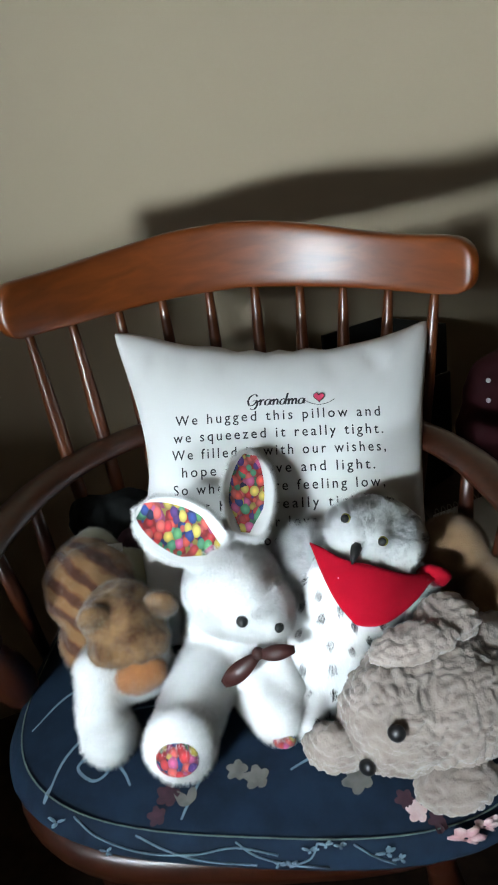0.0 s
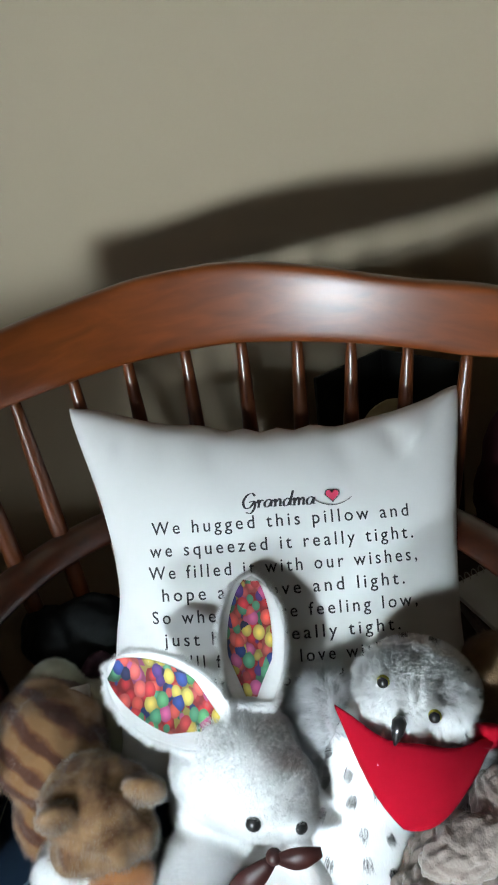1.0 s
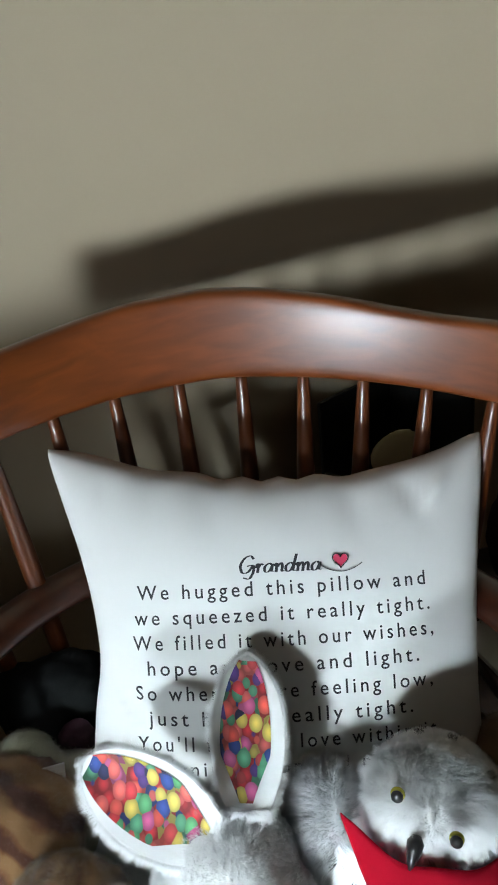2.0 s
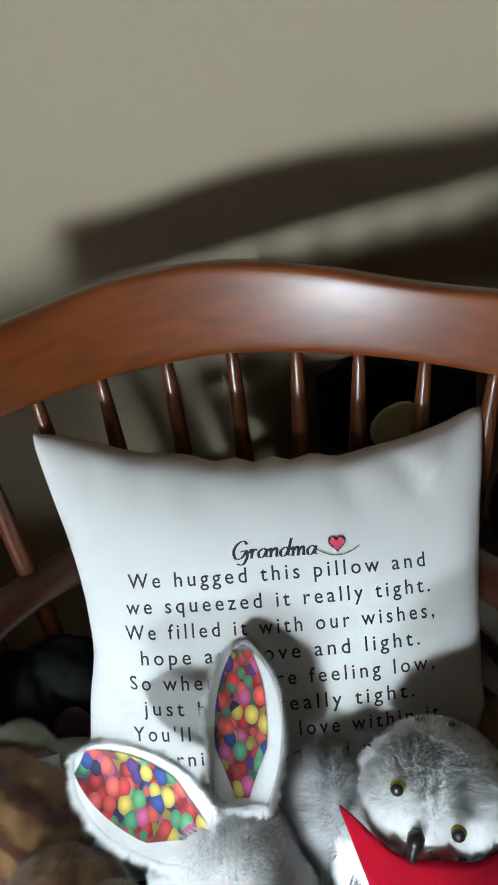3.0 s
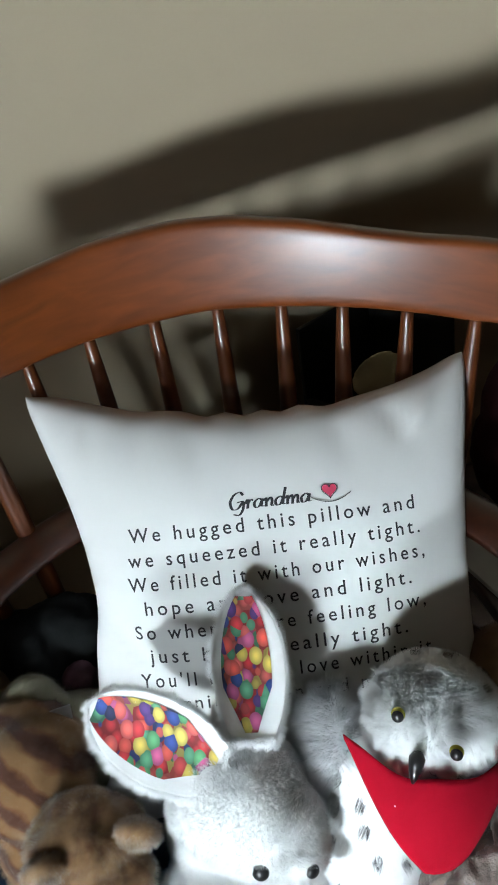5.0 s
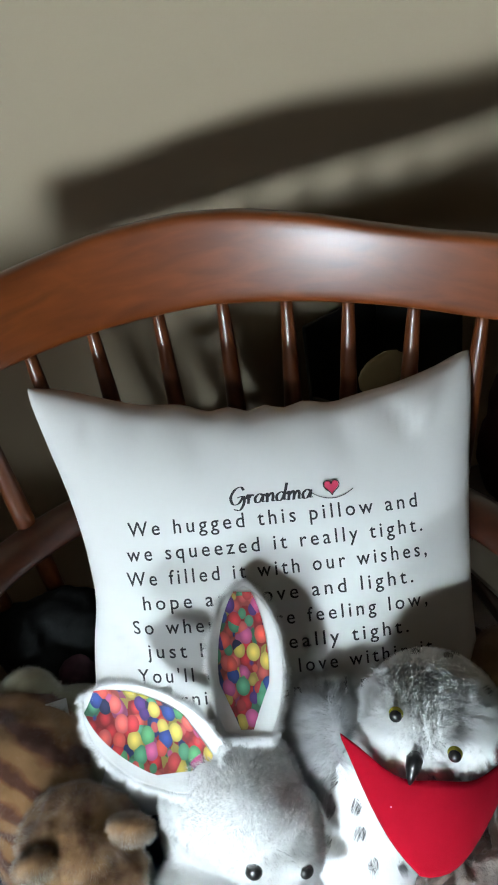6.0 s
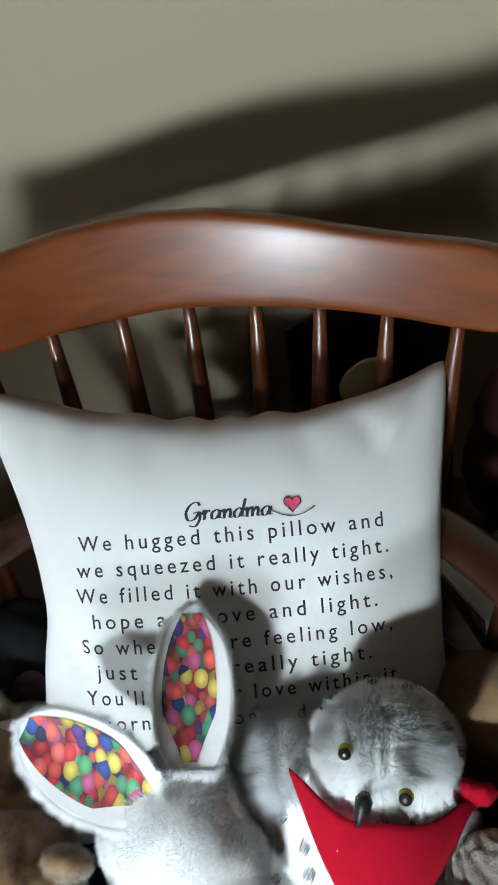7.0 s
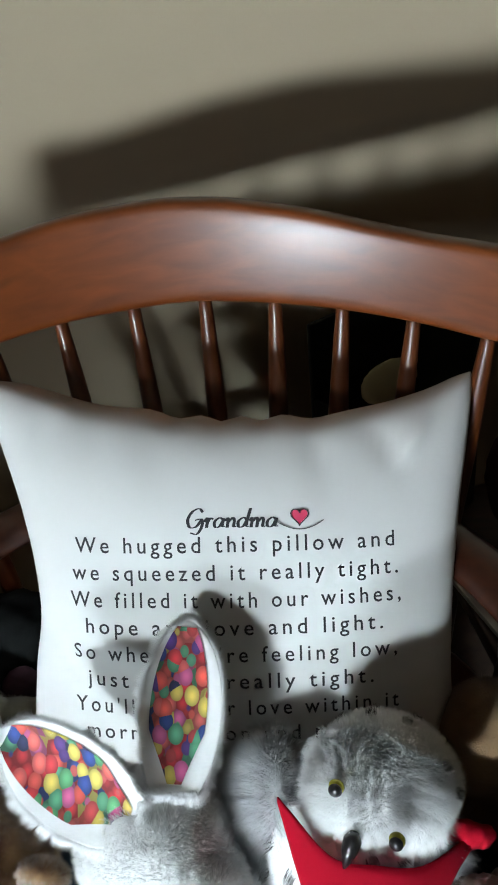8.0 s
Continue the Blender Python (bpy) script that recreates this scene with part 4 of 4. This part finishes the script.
# bandana: a cloth triangle wrapped under the head
bm = bmesh.new()
cols, rowsn = 22, 12
A, B = Vector((0.040, 0.884, 0.644)), Vector((0.166, 0.870, 0.598))
C1 = Vector((0.080, 0.828, 0.672))
grid = []
for i in range(cols + 1):
    s = i / cols
    top = A * (1 - s) ** 2 + C1 * 2 * s * (1 - s) + B * s * s
    top += Vector((0, -0.014, 0)) * math.sin(math.pi * s)
    tip = Vector((0.077, 0.794, 0.609))
    low = A.lerp(tip, s / 0.42) if s < 0.42 else tip.lerp(B, (s - 0.42) / 0.58)
    low += Vector((0, -0.020, -0.004)) * math.sin(math.pi * (s / 0.42 if s < 0.42 else (s - 0.42) / 0.58))
    col = []
    for j in range(rowsn + 1):
        q = top.lerp(low, j / rowsn)
        q += Vector((0, -0.006 * math.sin(math.pi * j / rowsn) + 0.002 * math.sin(s * 14 + j * 0.3), 0))
        col.append(bm.verts.new(q))
    grid.append(col)
for i in range(cols):
    for j in range(rowsn):
        bm.faces.new((grid[i][j], grid[i + 1][j], grid[i + 1][j + 1], grid[i][j + 1]))
bandana = part("bandana", bm, M_RED, owl, "plain red felt bandana")
so = bandana.modifiers.new("cloth", "SOLIDIFY")
so.thickness = 0.0015
part("bandana_knot", soft([ball((0.166, 0.874, 0.594), (0.018, 0.010, 0.014), (0, 20, 0))], 0.003, 3, 0.004, 60), M_RED, bandana)
for i in range(4):
    p = Vector((0.064, 0.829, 0.640 - i * 0.0022))
    part("stitched_bar", tube([p, p + Vector((0.014, -0.002, -0.0035))], 0.0005, 5), M_PAPER, bandana, "thin white printed bars")

# ---- the taupe crinkled toy ----
taupe = thing("plush_puppy", (0.15, 0.78, 0.45), "taupe crinkled plush animal lying on its side", "stuffed toy", "plush toys on the chair")


def crinkle(me, depth=0.0034):
    """Folded velvet: ridges between creases."""
    normals = [v.normal.copy() for v in me.vertices]
    for v, nrm in zip(me.vertices, normals):
        p = Vector((v.co.x * 52, v.co.y * 60, v.co.z * 78)) + noise.noise_vector(v.co * 40) * 1.4
        d = noise.voronoi(p)[0]
        q = v.co * 30 + noise.noise_vector(v.co * 22) * 1.2
        e = noise.voronoi(q)[0]
        v.co += nrm * (depth * (min(1.0, (d[1] - d[0]) * 2.8) - 0.7) + depth * 0.8 * (min(1.0, (e[1] - e[0]) * 4) - 0.8) + 0.0008 * noise.noise(v.co * 200))
    return me


part("head", crinkle(soft([ball((0.155, 0.785, 0.515), (0.088, 0.075, 0.066), (0, 10, 10)), ball((0.112, 0.762, 0.518), (0.062, 0.057, 0.062))], 0.0022, 5)), M_TAUPE, taupe)
part("ear", crinkle(soft([ball((0.130, 0.790, 0.584), (0.048, 0.024, 0.018), (0, -6, 10)), ball((0.170, 0.825, 0.580), (0.035, 0.03, 0.022))], 0.0026, 4), 0.003), M_TAUPE, taupe)
part("ear", crinkle(soft([ball((0.048, 0.748, 0.495), (0.034, 0.022, 0.036), (15, 30, 0))], 0.0026, 4), 0.003), M_TAUPE, taupe)
part("paw", crinkle(soft([ball((0.158, 0.715, 0.474), (0.044, 0.03, 0.022), (0, -10, 5))], 0.0026, 4), 0.003), M_TAUPE, taupe)
part("body", crinkle(soft([ball((0.240, 0.835, 0.500), (0.07, 0.065, 0.050), (0, 0, 20)), ball((0.195, 0.825, 0.530), (0.05, 0.036, 0.040))], 0.003, 5)), M_TAUPE, taupe)
glass_eye("eye", (0.101, 0.7105, 0.556), (-0.3, -0.8, 0.4), 0.0085, taupe)
glass_eye("eye", (0.074, 0.7145, 0.506), (-0.5, -0.8, 0.2), 0.0085, taupe)

# ---- the brown bear ----
bear = thing("plush_bear", (0.2, 0.97, 0.45), "brown shaggy plush bear slumped against the pillow", "stuffed toy", "plush toys on the chair")
me = soft([ball((0.207, 0.965, 0.548), (0.044, 0.045, 0.048)), ball((0.250, 0.915, 0.520), (0.048, 0.045, 0.045)), ball((0.225, 0.96, 0.495), (0.06, 0.06, 0.045))])
b = part("body", me, M_BROWN, bear)
fur("fur", me, OFF[b.name], M_BROWN, bear, 24000, 0.0062, 0.0006, seed=21)

# ---- the orange cat ----
cat = thing("plush_cat", (-0.18, 0.86, 0.45), "orange tabby plush cat with white chest and paws", "stuffed toy", "plush toys on the chair")
me = soft([ball((-0.222, 0.945, 0.560), (0.052, 0.070, 0.050), (0, 0, 25)), ball((-0.215, 0.915, 0.515), (0.045, 0.06, 0.045))], lumps=0.004, scale=40)
b = part("body", me, M_TABBY, cat)
fur("fur", me, OFF[b.name], M_TABBY, cat, 22000, 0.0062, 0.0006, seed=31)
me = soft([ball((-0.165, 0.865, 0.578), (0.046, 0.042, 0.036), (0, 10, 0)), ball((-0.150, 0.843, 0.566), (0.034, 0.028, 0.026)), ball((-0.178, 0.838, 0.560), (0.026, 0.024, 0.020))], lumps=0.004, scale=50)
h = part("head", me, M_FAWN, cat, "fawn brown head")
fur("fur", me, OFF[h.name], M_FAWN, cat, 18000, 0.0062, 0.0006, seed=32)
for c, e in (((-0.122, 0.858, 0.600), (20, 30, 0)), ((-0.188, 0.842, 0.600), (20, -30, 0))):
    me = soft([ball(c, (0.018, 0.010, 0.020), e)], 0.003)
    ear = part("ear", me, M_FAWN, cat)
    fur("fur", me, OFF[ear.name], M_FAWN, ear, 3500, 0.006, 0.0007, seed=33)
me = soft([ball((-0.165, 0.852, 0.525), (0.045, 0.035, 0.045))] + limb((-0.195, 0.835, 0.535), 0.028, (-0.200, 0.815, 0.485), 0.027) + [ball((-0.190, 0.795, 0.478), (0.030, 0.034, 0.024))])
b = part("chest", me, M_WHITEFUR, cat, "white chest and front paws")
fur("fur", me, OFF[b.name], M_WHITEPILE, cat, 26000, 0.0075, 0.0006, wild=0.7, seed=34)

me = soft([ball((-0.152, 0.824, 0.535), (0.032, 0.016, 0.022), (0, -20, 0))], 0.003)
b = part("bib", me, M_ORANGE, cat, "orange plush patch below the chin")
fur("fur", me, OFF[b.name], M_ORANGE, b, 6000, 0.006, 0.0006, seed=35)

# ---- cream toy behind the cat ----
cream = thing("plush_lamb", (-0.2, 1.0, 0.45), "pale cream plush toy with a white sewn tag", "stuffed toy", "plush toys on the chair")
me = soft([ball((-0.225, 1.0, 0.565), (0.03, 0.03, 0.034)), ball((-0.190, 0.985, 0.515), (0.055, 0.05, 0.055))])
b = part("body", me, M_CREAM, cream)
fur("fur", me, OFF[b.name], M_CREAM, cream, 14000, 0.005, 0.0006, seed=41)
part("tag", box(0.030, 0.001, 0.040, pose(-0.196, 0.965, 0.578, -30, 12, 20)), M_PAPER, cream, "white sewn-in tag", smooth=False)

# ---- dark floral cloth behind the toys ----
me = soft([ball((-0.205, 1.085, 0.520), (0.065, 0.055, 0.075), (0, 10, 0)), ball((-0.15, 1.10, 0.50), (0.06, 0.05, 0.07)), ball((-0.235, 1.06, 0.565), (0.03, 0.05, 0.03), (20, 0, 30))], lumps=0.008, scale=26)
cloth = thing("floral_cloth_bag", (-0.2, 1.09, 0.43), "crumpled black cloth bag with dull pink flowers", "bag")
part("cloth", me, M_DARKFLORAL, cloth)
for c, r in (((-0.185, 1.030, 0.555), 0.018), ((-0.160, 1.046, 0.52), 0.022), ((-0.21, 1.032, 0.50), 0.02)):
    part("printed_flower", soft([ball(c, (r, 0.006, r * 1.2), (-25, 20, 0))], 0.003, 2, 0.003, 60), M_BERRY, cloth, "dull pink printed flower")

# ---- things behind and beside the chair ----
BOXM = pose(0.20, 1.400, 0.50, -8, 6, 40)
crate = thing("storage_box", (0.215, 1.385, 0.0), "open black plastic box with a cream pad inside", "box")
for sx, sy, sz, dx, dy, dz in ((0.15, 0.006, 0.30, 0, 0.07, 0), (0.15, 0.006, 0.22, 0, -0.07, -0.04), (0.006, 0.134, 0.20, -0.072, 0, -0.05), (0.006, 0.134, 0.30, 0.072, 0, 0), (0.138, 0.134, 0.006, 0, 0, -0.147)):
    part("panel", box(sx, sy, sz, BOXM @ pose(dx, dy, dz), 0.002), M_BLACKBOX, crate, smooth=False)
part("pad", soft([ball((0.181, 1.352, 0.614), (0.036, 0.006, 0.024), (-35, -25, 15))], 0.003, 3), M_TAN, crate, "rounded cream pad")
table = thing("side_table", (0.52, 1.22, 0.0), "low dark wooden side table crowded with papers", "table")
TM = pose(0.56, 1.20, 0.0, 0, 0, 12)
part("tabletop", box(0.58, 0.50, 0.025, TM @ pose(0, 0, 0.375), 0.006), M_DARKWOOD, table)
for sx in (-1, 1):
    for sy in (-1, 1):
        part("leg", box(0.04, 0.04, 0.362, TM @ pose(sx * 0.25, sy * 0.21, 0.181), 0.004), M_DARKWOOD, table)
bag = thing("maroon_tote_bag", (0.44, 1.33, 0.388), "dark maroon fabric tote bag with white dots", "bag")
part("bag_body", soft([ball((0.42, 1.33, 0.50), (0.13, 0.06, 0.16), (0, -20, 15)), ball((0.47, 1.33, 0.47), (0.13, 0.07, 0.10))], 0.008, 6, 0.01, 14), M_MAROON, bag)
for i in range(6):
    p = Vector((0.325 + 0.03 * (i % 3), 1.262 - 0.002 * i, 0.62 + 0.012 * (i % 3) - 0.03 * (i // 3)))
    part("dot", soft([ball(p, (0.004, 0.004, 0.004))], 0.0015, 1), M_PAPER, bag, "small white dot")
note = thing("spiral_notebook", (0.32, 1.22, 0.39), "white spiral-bound notebook lying open", "notebook")
NM = pose(0.335, 1.225, 0.395, 0, 0, 24)
part("page_block", box(0.15, 0.11, 0.008, NM, 0.001), M_PAPER, note, smooth=False)
for i in range(12):
    c = NM @ Vector((-0.066 + i * 0.012, 0.056, 0.004))
    loop = [c + (NM.to_3x3() @ Vector((0, 0.006 * math.cos(a), 0.007 * math.sin(a)))) for a in np.linspace(0, math.tau, 12)]
    part("wire_ring", tube(loop, 0.0008, 5), M_WIRE, note)
mag = thing("magazine", (0.36, 1.08, 0.39), "white and blue printed leaflet", "leaflet")
MM = pose(0.335, 1.10, 0.394, 0, 0, -15)
part("page_block", box(0.13, 0.16, 0.006, MM, 0.001), M_PAPER, mag, smooth=False)
for i in range(4):
    part("printed_bar", box(0.08 - 0.012 * i, 0.010, 0.001, MM @ pose(-0.01, -0.05 + i * 0.022, 0.0036)), M_BLUE, mag, "blue printed bar", smooth=False)
